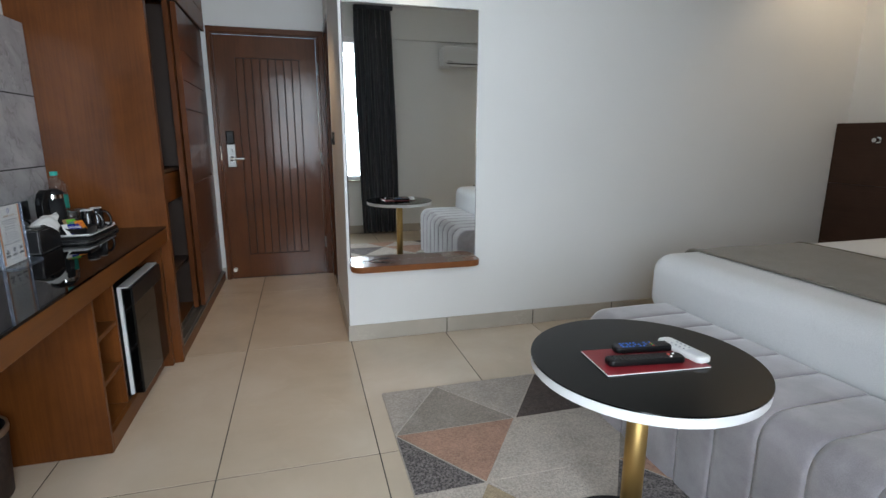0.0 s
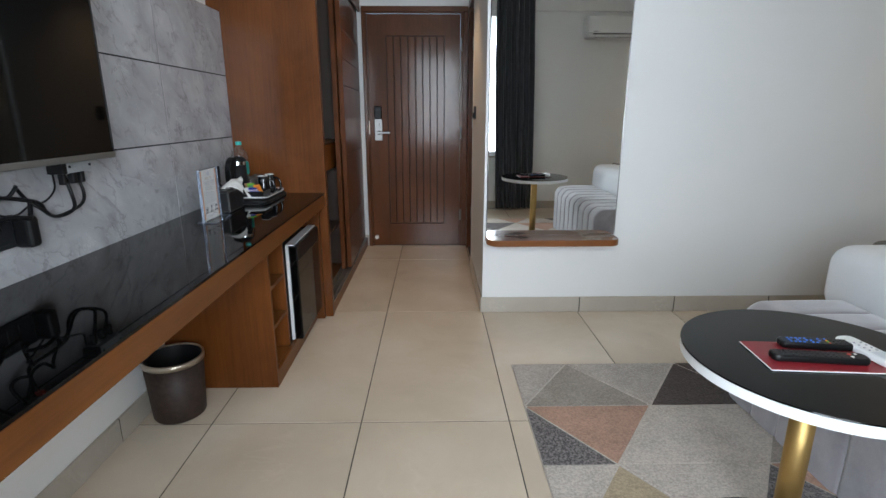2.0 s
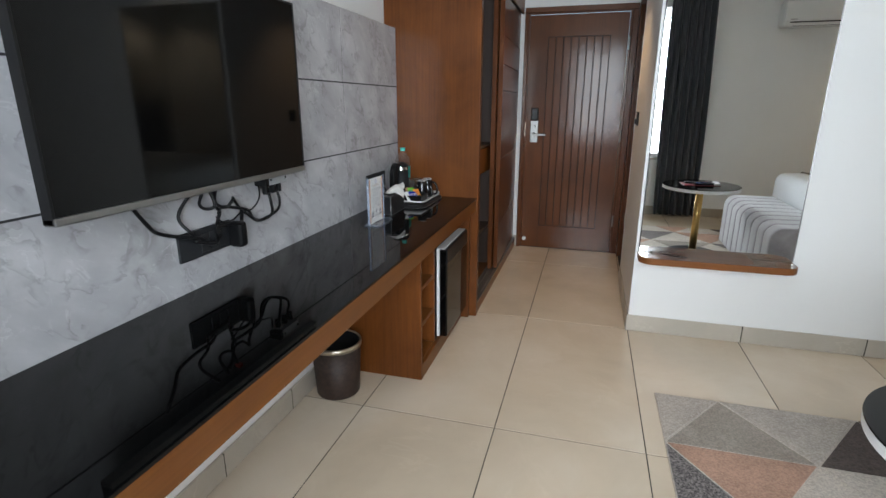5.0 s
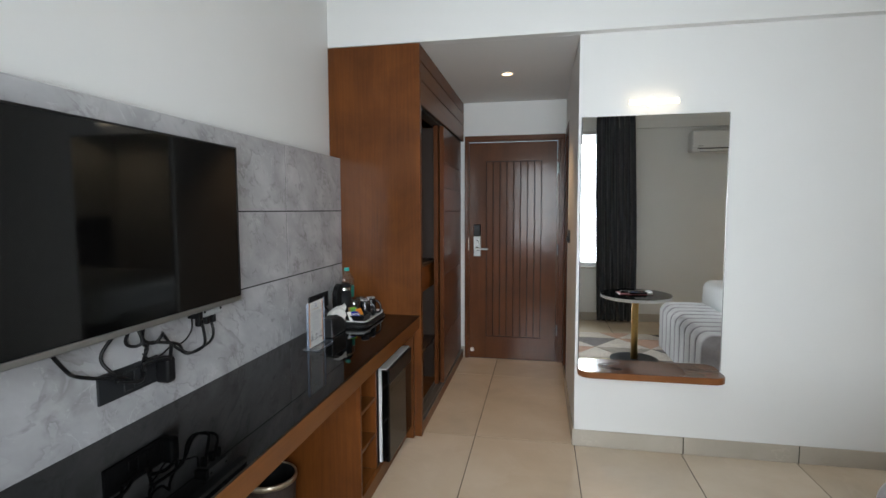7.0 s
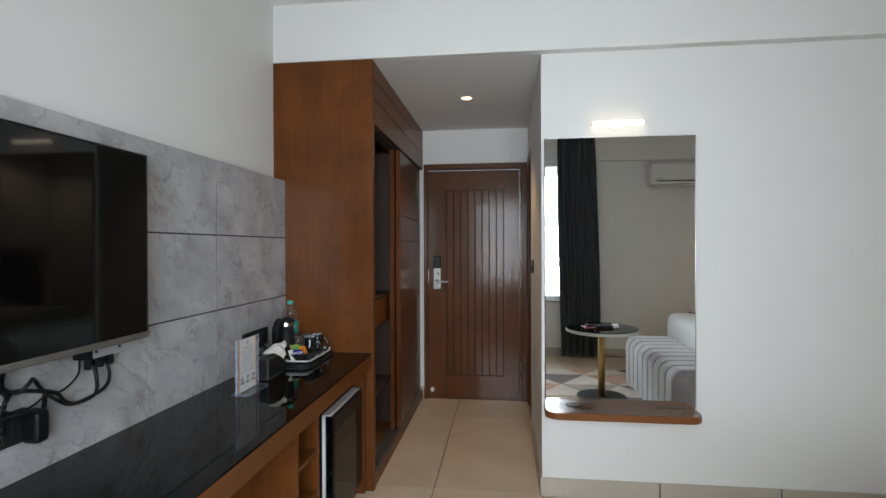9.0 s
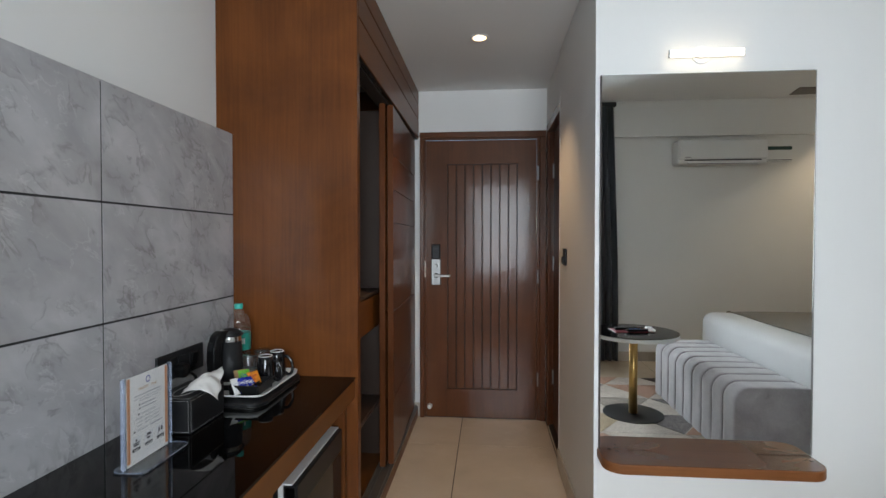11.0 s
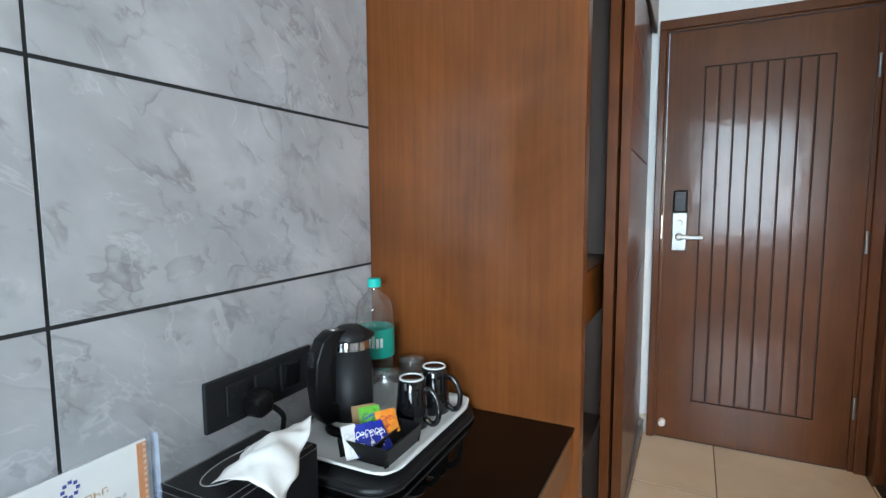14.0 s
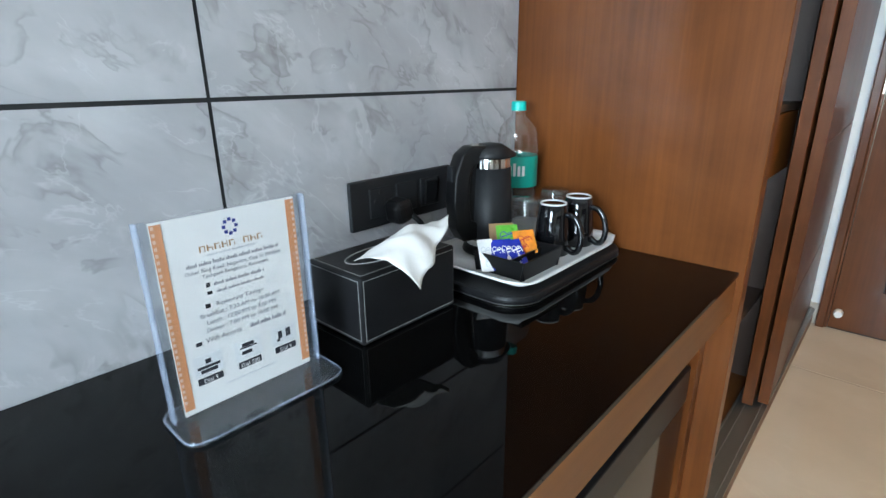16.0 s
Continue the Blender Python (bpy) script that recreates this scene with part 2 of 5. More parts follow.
def cloth(name, colour, rough=0.9, var=0.15, scale=8, weave=300, strength=0.4, sheen=0.3):
    t, b = material(name, colour, rough, Sheen_Weight=sheen)
    p = places(t)
    n1 = noise_tex(t, p, scale, 5, 0.6, 0.5)
    n2 = noise_tex(t, p, weave, 2)
    c = ramp(t, n1, ((0.3, shade(colour, 1 - var)), (0.7, shade(colour, 1 + var))))
    c = mix(t, 0.3, c, ramp(t, n2, ((0.3, shade(colour, 0.6)), (0.7, shade(colour, 1.3)))))
    t.links.new(c, b.inputs["Base Color"])
    bump(t, b, n2, strength, 0.002)


cloth("bed_linen", (0.78, 0.78, 0.78), 0.85, 0.03, 4, 400, 0.15, 0.1)
cloth("velvet_grey", (0.31, 0.285, 0.30), 0.75, 0.38, 5.5, 350, 0.2, 0.8)
cloth("curtain_cloth", (0.035, 0.04, 0.047), 0.9, 0.15, 10, 300, 0.2, 0.2)
cloth("runner_cloth", (0.19, 0.163, 0.128), 0.9, 0.12, 10, 150, 0.8, 0.2)


def pile(name, colour, var=0.17, fleck=0.3, speck=1.7):
    """Short tufted pile: mottled by patches, flecked tuft by tuft."""
    t, b = material(name, colour, 1.0, Sheen_Weight=0.15, Specular_IOR_Level=0.1)
    p = places(t)
    big = noise_tex(t, p, 7, 5, 0.6, 0.4)
    tuft = noise_tex(t, p, 120, 3, 0.7)
    c = ramp(t, big, ((0.3, shade(colour, 1 - var)), (0.7, shade(colour, 1 + var))))
    c = mix(t, fleck, c, ramp(t, tuft, ((0.38, shade(colour, 0.35)), (0.62, shade(colour, speck)))))
    worn = noise_tex(t, places(t, (1, 3, 1)), 9, 6, 0.7, 0.6)
    c = mix(t, mix(t, 1.0, ramp(t, worn, ((0.52, (0, 0, 0)), (0.72, (1, 1, 1)))), (0.4,) * 3, "MULTIPLY"), c, shade(colour, 0.6))
    t.links.new(c, b.inputs["Base Color"])
    bump(t, b, tuft, 1.0, 0.004)


pile("rug_cream", (0.49, 0.43, 0.37))
pile("rug_grey", (0.40, 0.35, 0.305))
pile("rug_taupe", (0.29, 0.25, 0.21))
pile("rug_pink", (0.40, 0.235, 0.165))
pile("rug_tan", (0.40, 0.31, 0.2))
pile("rug_dark", (0.075, 0.065, 0.062), 0.15, 0.8, 4.2)
pile("rug_brown", (0.06, 0.043, 0.037), 0.16, 0.6, 2.4)

# ---- builders ----
ORIGIN = {}


def thing(name, at, label, category, group="", kind=""):
    ob = new(name)
    ob.empty_display_size = 0.1
    ob.location = at
    ORIGIN[ob] = Vector(at)
    return tagged(ob, label, category, group, kind)


def part(name, bm, mat, parent=None, label="", smooth=False):
    me = bpy.data.meshes.new(name)
    o = ORIGIN.get(parent, Vector((0, 0, 0)))
    bmesh.ops.translate(bm, verts=bm.verts, vec=-o)
    bm.to_mesh(me)
    bm.free()
    if smooth:
        for f in me.polygons:
            f.use_smooth = True
    me.materials.append(M[mat])
    ob = new(name, me)
    ob.parent = parent
    ORIGIN[ob] = o
    if label:
        ob["label"] = label
    return ob


def structure(name, bm, mat, label, smooth=False):
    return tagged(part(name, bm, mat, None, "", smooth), label, name.split("_")[0], "", "structure")


def box(x0, x1, y0, y1, z0, z1, r=0.0, seg=2, bm=None):
    bm = bm or bmesh.new()
    v = bmesh.ops.create_cube(bm, size=1)["verts"]
    bmesh.ops.scale(bm, verts=v, vec=(x1 - x0, y1 - y0, z1 - z0))
    bmesh.ops.translate(bm, verts=v, vec=((x0 + x1) / 2, (y0 + y1) / 2, (z0 + z1) / 2))
    if r:
        e = list({e for q in v for e in q.link_edges})
        bmesh.ops.bevel(bm, geom=e, offset=r, segments=seg, profile=0.5, affect="EDGES")
    return bm


def boxes(rows, r=0.0):
    bm = bmesh.new()
    for q in rows:
        box(*q, r=r, bm=bm)
    return bm


def turned(bm, centre, deg, axis="Z"):
    bmesh.ops.rotate(bm, cent=centre, matrix=Matrix.Rotation(radians(deg), 3, axis), verts=bm.verts)
    return bm


def placed(bm, m):
    bmesh.ops.transform(bm, verts=bm.verts, matrix=m)
    return bm


def lathe(cx, cy, rows, seg=40, bm=None, closed=False):
    """A turned body: rows of radius and height."""
    bm = bm or bmesh.new()
    rings = []
    for r, z in rows:
        if r < 1e-5:
            rings.append([bm.verts.new((cx, cy, z))])
        else:
            rings.append([bm.verts.new((cx + r * math.cos(2 * math.pi * i / seg), cy + r * math.sin(2 * math.pi * i / seg), z)) for i in range(seg)])
    for a, b in zip(rings, rings[1:]):
        for i in range(seg):
            j = (i + 1) % seg
            if len(a) == 1 and len(b) == 1:
                continue
            if len(a) == 1:
                bm.faces.new((a[0], b[i], b[j]))
            elif len(b) == 1:
                bm.faces.new((a[i], b[0], a[j]))
            else:
                bm.faces.new((a[i], b[i], b[j], a[j]))
    bmesh.ops.recalc_face_normals(bm, faces=bm.faces)
    return bm


def rounded_plate(x0, x1, y0, y1, z0, z1, radii, soft=0.003, seg=10):
    """A flat plate with corner radii (x0y0, x1y0, x1y1, x0y1)."""
    bm = bmesh.new()
    pts = []
    for (cx, cy, sx, sy, a0), r in zip(((x0, y0, 1, 1, 180), (x1, y0, -1, 1, 270), (x1, y1, -1, -1, 0), (x0, y1, 1, -1, 90)), radii):
        n = seg if r > 0.002 else 0
        for i in range(n + 1):
            a = radians(a0 + (90 * i / n if n else 45))
            pts.append((cx + sx * r + r * math.cos(a) if n else cx, cy + sy * r + r * math.sin(a) if n else cy))
    low = [bm.verts.new((x, y, z0)) for x, y in pts]
    f = bm.faces.new(low)
    up = bmesh.ops.extrude_face_region(bm, geom=[f])
    bmesh.ops.translate(bm, verts=[v for v in up["geom"] if isinstance(v, bmesh.types.BMVert)], vec=(0, 0, z1 - z0))
    bmesh.ops.recalc_face_normals(bm, faces=bm.faces)
    if soft:
        e = [e for e in bm.edges if abs(e.verts[0].co.z - e.verts[1].co.z) < 1e-6]
        bmesh.ops.bevel(bm, geom=e, offset=soft, segments=2, profile=0.5, affect="EDGES")
    return bm


def tube(points, radius, seg=8, rings=6):
    """A round cord through the points, smoothed."""
    pts = [Vector(p) for p in points]
    path = []
    for i in range(len(pts) - 1):
        a, b, c, d = pts[max(i - 1, 0)], pts[i], pts[i + 1], pts[min(i + 2, len(pts) - 1)]
        for k in range(rings):
            u = k / rings
            path.append(0.5 * (2 * b + (c - a) * u + (2 * a - 5 * b + 4 * c - d) * u * u + (3 * b - a - 3 * c + d) * u ** 3))
    path.append(pts[-1])
    bm = bmesh.new()
    last = None
    side = Vector((0.31, 0.52, 0.79))
    for i, p in enumerate(path):
        way = (path[min(i + 1, len(path) - 1)] - path[max(i - 1, 0)]).normalized()
        u = (side - way * side.dot(way)).normalized()
        w = way.cross(u)
        side = u
        ring = [bm.verts.new(p + radius * (math.cos(2 * math.pi * k / seg) * u + math.sin(2 * math.pi * k / seg) * w)) for k in range(seg)]
        if last:
            for k in range(seg):
                bm.faces.new((last[k], last[(k + 1) % seg], ring[(k + 1) % seg], ring[k]))
        else:
            bm.faces.new(ring[::-1])
        last = ring
    bm.faces.new(last)
    return bm


# ---- structure ----
WX, EX, SY, NY, CEIL, LOW = -1.27, 4.0, -0.55, 3.0, 2.74, 2.415
structure("wall_west", box(WX - 0.15, WX, SY - 0.15, 4.9, -0.05, 2.9), "wall_paint", "smooth off-white painted plaster wall behind the desk")
structure("wall_east", box(EX, EX + 0.15, SY - 0.15, NY + 0.15, -0.05, 2.9), "wall_paint", "off-white painted wall behind the headboard")
WIN = (-0.45, 0.78, 0.68, 2.38)
structure("wall_south", boxes((
    (WX, WIN[0], SY - 0.15, SY, -0.05, 2.9), (WIN[1], EX, SY - 0.15, SY, -0.05, 2.9),
    (WIN[0], WIN[1], SY - 0.15, SY, -0.05, WIN[2]), (WIN[0], WIN[1], SY - 0.15, SY, WIN[3], 2.9))), "wall_paint", "off-white painted wall with a wide window opening")
structure("wall_north", box(0.238, EX, NY, NY + 0.15, -0.05, 2.9), "wall_paint", "off-white painted wall that carries the mirror")
structure("wall_hall", boxes((
    (0.238, 0.4, NY + 0.15, 3.985, -0.05, 2.5), (0.25, 0.4, 4.665, 4.75, -0.05, 2.5), (0.25, 0.4, 3.985, 4.665, 2.13, 2.5))), "wall_paint", "painted side wall of the entrance passage")
structure("wall_entrance", boxes((
    (WX, -0.678, 4.73, 4.9, -0.05, 2.5), (0.24, 0.4, 4.75, 4.9, -0.05, 2.5), (-0.678, 0.24, 4.73, 4.9, 2.105, 2.5))), "wall_paint", "painted wall round the entrance door")
structure("ceiling", box(WX, EX, SY, NY - 0.06, CEIL, CEIL + 0.12), "ceiling_paint", "plain white painted ceiling of the bedroom")
structure("ceiling_hall", box(WX, 0.25, NY, 4.73, LOW, LOW + 0.1), "ceiling_paint", "lower white ceiling of the entrance passage")
structure("beam_north", boxes(((WX, EX, NY - 0.06, NY, LOW, 2.9),), 0.003), "wall_paint", "shallow painted beam above the mirror wall")
structure("beam_south", boxes(((0.9, EX, SY, SY + 0.05, 2.37, CEIL),), 0.003), "wall_paint", "shallow painted beam above the air conditioner")
floor = structure("floor", box(WX - 0.1, EX + 0.1, SY - 0.1, 4.9, -0.1, -0.0016), "grout", "polished cream vitrified floor tiles with thin dark joints")
structure("backdrop", box(-9, 9, -6.1, -6, -3, 9), "daylight_backdrop", "plain bright overcast daylight outside the window")
# landing and bathroom beyond the closed doors
structure("wall_bathroom", boxes(((1.2, 1.3, NY + 0.15, 4.9, -0.05, 2.5), (0.4, 1.2, 4.8, 4.9, -0.05, 2.5), (0.4, 1.3, NY + 0.15, 4.9, 2.5, 2.6))), "wall_paint", "plain walls that close the bathroom")

# skirting of tile strips
structure("trim", boxes(((0.229, EX, NY - 0.0088, NY - 0.0001, 0.001, 0.098), (0.2293, 0.2379, NY + 0.001, 3.97, 0.001, 0.098), (WX + 0.0001, WX + 0.0108, SY, 2.08, 0.001, 0.098))), "grout", "dark grout behind the skirting tiles")
skirt = tagged(new("baseboard"), "beige tile skirting along the foot of the walls", "baseboard", "", "structure")


def skirting(x0, x1, y0, y1):
    return part("skirting_tile", box(x0, x1, y0, y1, 0.0, 0.1, 0.0025, 1), "skirting_tile", skirt)


for k in range(7):
    a, b = 0.252 + 0.605 * k, min(EX, 0.252 + 0.605 * (k + 1) - 0.003)
    skirting(a - (0.024 if k == 0 else 0), b, NY - 0.01, NY)
for k in range(2):
    skirting(0.228, 0.238, NY + 0.001 + 0.605 * k, min(3.975, NY + 0.605 * (k + 1)))
for k in range(6):
    skirting(WX, WX + 0.012, SY + 0.45 * k * 1.0, min(2.085, SY + 0.45 * (k + 1) - 0.002))
for k in range(9):
    skirting(WX + 0.012 + 0.605 * k, min(EX, WX + 0.012 + 0.605 * (k + 1) - 0.002), SY, SY + 0.01)
skirting(-0.72, -0.68, 4.715, 4.73)

# ---- entrance door ----
dr = thing("door_1", (-0.23, 4.73, 0), "closed varnished brown timber entrance door with grooved centre panel", "door", "", "structure")
fr = part("door_frame", boxes(((-0.678, -0.645, 4.685, 4.76, 0, 2.06), (0.195, 0.24, 4.685, 4.749, 0, 2.06), (-0.678, 0.24, 4.685, 4.729, 2.06, 2.105)), 0.004), "door_trim", dr)
part("frame_stop", boxes(((-0.645, -0.635, 4.70, 4.725, 0, 2.05), (0.175, 0.195, 4.70, 4.725, 0, 2.05), (-0.645, 0.195, 4.70, 4.725, 2.05, 2.06)), 0.002), "door_trim", fr)
DX0, DX1, DY = -0.633, 0.173, 4.705
PX0, PX1, PZ0, PZ1 = -0.475, 0.037, 0.215, 1.872
leaf = part("leaf", boxes(((DX0, PX0, DY, DY + 0.04, 0.008, 2.045), (PX1, DX1, DY, DY + 0.04, 0.008, 2.045), (PX0, PX1, DY, DY + 0.04, 0.008, PZ0), (PX0, PX1, DY, DY + 0.04, PZ1, 2.045))), "door_timber", dr)
part("groove_bed", box(PX0, PX1, DY + 0.012, DY + 0.038, PZ0, PZ1), "groove_dark", dr)
edges = [PX0 + 0.005 + (PX1 - PX0 - 0.005) * k / 8 for k in range(9)]
for a, b in zip(edges, edges[1:]):
    part("board", box(a, b - 0.006, DY + 0.001, DY + 0.014, PZ0 + 0.005, PZ1 - 0.005, 0.002, 1), "door_timber", leaf)
# Near-black strip that paints the shade under the leaf.
part("bottom_gap", box(DX0, DX1, DY + 0.005, DY + 0.045, 0.0, 0.007), "groove_dark", dr)
lock = part("lock_plate", box(-0.592, -0.524, DY - 0.018, DY, 0.985, 1.175, 0.004), "steel", dr, "brushed steel lock plate")
part("card_reader", box(-0.59, -0.526, DY - 0.03, DY, 1.176, 1.285, 0.008), "black_plastic", lock, "black card reader hood")
part("reader_slot", box(-0.577, -0.539, DY - 0.032, DY - 0.029, 1.245, 1.26), "socket_plastic", lock)
part("thumb_turn", placed(lathe(0, 0, ((0.0, 0.03), (0.012, 0.03), (0.014, 0.0)), 20), pose(-0.558, DY - 0.018, 1.125, 90, 0, 0)), "steel", lock)
part("lever_rose", placed(lathe(0, 0, ((0.0, 0.045), (0.012, 0.045), (0.012, 0.018), (0.02, 0.0)), 24), pose(-0.558, DY - 0.016, 1.055, 90, 0, 0)), "steel", lock)
part("lever", box(-0.57, -0.45, DY - 0.062, DY - 0.048, 1.045, 1.065, 0.005), "steel", lock)
part("strike", box(-0.644, -0.636, DY - 0.006, DY + 0.0, 1.04, 1.16, 0.001, 1), "rim_metal", dr)
for z in (0.3, 1.05, 1.8):
    part("hinge", lathe(0.184, DY - 0.006, ((0, z - 0.05), (0.006, z - 0.05), (0.006, z + 0.05), (0, z + 0.05)), 12), "steel", dr)
part("door_stop", placed(lathe(0, 0, ((0.0, 0.035), (0.015, 0.034), (0.018, 0.02), (0.018, 0.0)), 20), pose(-0.605, DY, 0.085, 90, 0, 0)), "white_plastic", dr, "small white rubber door stop")

# ---- bathroom door ----
bd = thing("door_2", (0.3, 4.32, 0), "closed brown timber bathroom door set into the passage wall", "door", "", "structure")
part("door_frame", boxes(((0.262, 0.36, 3.99, 4.04, 0, 2.08), (0.262, 0.36, 4.61, 4.66, 0, 2.08), (0.262, 0.36, 3.99, 4.66, 2.08, 2.125)), 0.004), "door_trim", bd)
part("architrave", boxes(((0.2415, 0.2615, 4.598, 4.684, 0, 2.078), (0.2415, 0.2615, 3.99, 4.684, 2.08, 2.135)), 0.003), "door_trim", bd, "dark varnished face trim")
part("leaf", box(0.285, 0.32, 4.042, 4.608, 0.01, 2.078, 0.003), "door_timber", bd)
for z in (0.35, 1.15, 1.8):
    part("hinge", box(0.275, 0.285, 4.585, 4.605, z - 0.05, z + 0.05, 0.002), "steel", bd)
part("sill", box(0.252, 0.36, 3.99, 4.66, -0.003, 0.008), "groove_dark", bd)
part("reveal_bead", boxes(((0.2355, 0.262, 3.968, 3.988, 0.0, 2.19),), 0.004), "white_lacquer", bd, "white painted edge bead")

sw = thing("wall_switch", (0.238, 3.74, 1.225), "black card switch plate on the passage wall", "switch")
part("plate", box(0.226, 0.238, 3.70, 3.78, 1.18, 1.27, 0.004), "black_plastic", sw)
part("card_slot", box(0.216, 0.227, 3.715, 3.765, 1.19, 1.225, 0.003), "socket_plastic", sw)

# ---- wardrobe ----
FX, SIDE, BACKY = -0.69, 2.94, 4.715
wr = thing("wardrobe", (-0.98, 3.8, 0), "tall built-in teak veneer wardrobe with sliding doors half open", "wardrobe")
part("side_panel", box(WX, FX, SIDE, SIDE + 0.022, 0, LOW - 0.003, 0.0015, 1), "teak_upright", wr)
part("end_panel", box(WX, FX - 0.03, BACKY - 0.02, BACKY, 0, LOW - 0.003), "teak_upright", wr)
part("back_panel", box(WX, WX + 0.012, SIDE + 0.022, BACKY - 0.02, 0.06, LOW - 0.05), "cabinet_inside", wr)
part("stile", box(FX - 0.03, FX - 0.001, SIDE + 0.022, SIDE + 0.045, 0.0, 2.06, 0.002, 1), "teak_upright", wr)
hd = part("header", box(FX - 0.02, FX - 0.006, SIDE + 0.022, BACKY, 2.06, LOW - 0.003), "groove_dark", wr)
for z0, z1 in ((2.06, 2.2), (2.206, 2.31), (2.316, LOW - 0.004)):
    part("header_board", box(FX - 0.012, FX, SIDE + 0.023, BACKY, z0, z1, 0.002, 1), "teak_along", hd)
part("plinth", box(WX + 0.02, FX - 0.005, SIDE + 0.022, BACKY, 0.0, 0.075, 0.002, 1), "teak_along", wr)
part("top_track", boxes(((FX - 0.09, FX - 0.025, SIDE + 0.045, BACKY - 0.02, 2.045, 2.062),)), "groove_dark", wr)
tr = part("bottom_track", boxes(((FX - 0.085, FX - 0.001, SIDE + 0.045, BACKY - 0.02, 0.075, 0.08), (FX - 0.085, FX - 0.081, SIDE + 0.045, BACKY - 0.02, 0.08, 0.09), (FX - 0.06, FX - 0.056, SIDE + 0.045, BACKY - 0.02, 0.08, 0.09), (FX - 0.018, FX - 0.014, SIDE + 0.045, BACKY - 0.02, 0.08, 0.09))), "steel", wr, "aluminium sliding track")
part("divider", box(WX + 0.012, FX - 0.1, 3.86, 3.88, 0.075, 2.06), "cabinet_inside", wr)
for z in (0.40, ):
    part("shelf", box(WX + 0.012, FX - 0.1, SIDE + 0.022, 3.86, z, z + 0.02, 0.002, 1), "cabinet_inside", wr)
part("shelf", box(WX + 0.012, FX - 0.097, SIDE + 0.022, 3.86, 1.02, 1.04, 0.002, 1), "cabinet_inside", wr)
dw = part("drawer", box(WX + 0.1, FX - 0.1, SIDE + 0.03, 3.85, 0.84, 1.015, 0.003), "teak_along", wr)
part("knob", placed(lathe(0, 0, ((0, 0.022), (0.011, 0.02), (0.012, 0.012), (0.006, 0.0)), 16), pose(FX - 0.1, 3.02, 0.985, 0, 90, 0)), "chrome", dw)
rail = part("hanging_rail", tube(((-1.0, SIDE + 0.02, 1.93), (-1.0, 3.4, 1.93), (-1.0, 3.86, 1.93)), 0.012), "chrome", wr)


def sliding_door(x, y0, y1, grooves, lean):
    hinge = (x, y0, 1.0)
    d = part("sliding_door", turned(box(x - 0.03, x - 0.012, y0 + 0.006, y1, 0.092, 2.044), hinge, lean), "groove_dark", wr)
    zs = [0.092, *grooves, 2.044]
    for a, b in zip(zs, zs[1:]):
        part("door_board", turned(box(x - 0.014, x, y0 + 0.007, y1, a + 0.0022, b - 0.0022, 0.0015, 1), hinge, lean), "door_timber", d)
    part("edge_strip", turned(box(x - 0.031, x + 0.0005, y0, y0 + 0.007, 0.092, 2.044, 0.001, 1), hinge, lean), "raw_edge", d, "reddish unpainted door edge")


sliding_door(FX + 0.0015, 3.69, BACKY - 0.024, (0.45, 0.93, 1.41, 1.59, 1.78), 1.45)
sliding_door(FX - 0.036, 3.65, 4.62, (0.45, 0.93, 1.41, 1.59, 1.78), 1.45)

# ---- stone cladding behind the screen ----
clad = structure("wall_cladding", box(WX, -1.2018, -0.62, SIDE - 0.001, 0.70, 1.738), "clad_joint", "grey veined stone-look wall tiles with black joints")
ys = (-0.62, 0.2, 2.24, SIDE - 0.001)
for y0, y1 in zip(ys, ys[1:]):
    for z0, z1 in ((0.765, 1.092), (1.092, 1.418), (1.418, 1.742)):
        part("stone_tile", box(-1.212, -1.2, y0 + 0.0028, y1 - 0.0028, z0 + 0.003, z1 - 0.003), "marble_grey", clad)
part("top_ledge", box(WX, -1.2015, -0.62, SIDE - 0.001, 1.739, 1.7425), "marble_grey", clad)

# ---- desk ----
dk = thing("desk", (-0.98, 1.2, 0), "long wall-mounted teak desk with black glass top", "desk")
part("apron", box(-0.722, -0.702, -0.6, SIDE - 0.001, 0.69, 0.764, 0.002, 1), "teak_along", dk)
part("carcass", box(-1.205, -0.722, -0.6, SIDE - 0.001, 0.694, 0.762), "teak_along", dk)
part("glass_top", box(-1.198, -0.7, -0.6, SIDE - 0.001, 0.765, 0.773, 0.0006, 1), "black_glass", dk, "glossy black glass top")

# ---- cabinet below the desk ----
cb = thing("fridge_cabinet", (-1.0, 2.5, 0), "teak veneer cabinet with open shelves and refrigerator niche", "cabinet")
CX = -0.78
part("side_panel", box(WX, CX, 2.09, 2.11, 0.0, 0.689, 0.0015, 1), "teak_upright", cb)
part("divider", box(WX, CX - 0.02, 2.372, 2.39, 0.075, 0.689, 0.0015, 1), "teak_upright", cb)
part("end_post", box(WX, -0.735, 2.905, SIDE - 0.001, 0.0, 0.689, 0.0015, 1), "teak_upright", cb)
part("top_rail", box(CX - 0.02, CX, 2.11, 2.905, 0.636, 0.689, 0.0015, 1), "teak_along", cb)
part("plinth", box(CX - 0.02, CX, 2.11, 2.905, 0.0, 0.075, 0.0015, 1), "teak_along", cb)
part("back", box(WX, WX + 0.01, 2.11, 2.905, 0.02, 0.689), "cabinet_inside", cb)
for z in (0.055, 0.25, 0.44):
    part("shelf", box(WX + 0.01, CX - 0.022, 2.11, 2.372, z, z + 0.02, 0.0015, 1), "teak_along", cb)
part("floor_board", box(WX + 0.01, CX - 0.022, 2.39, 2.905, 0.055, 0.075), "cabinet_inside", cb)

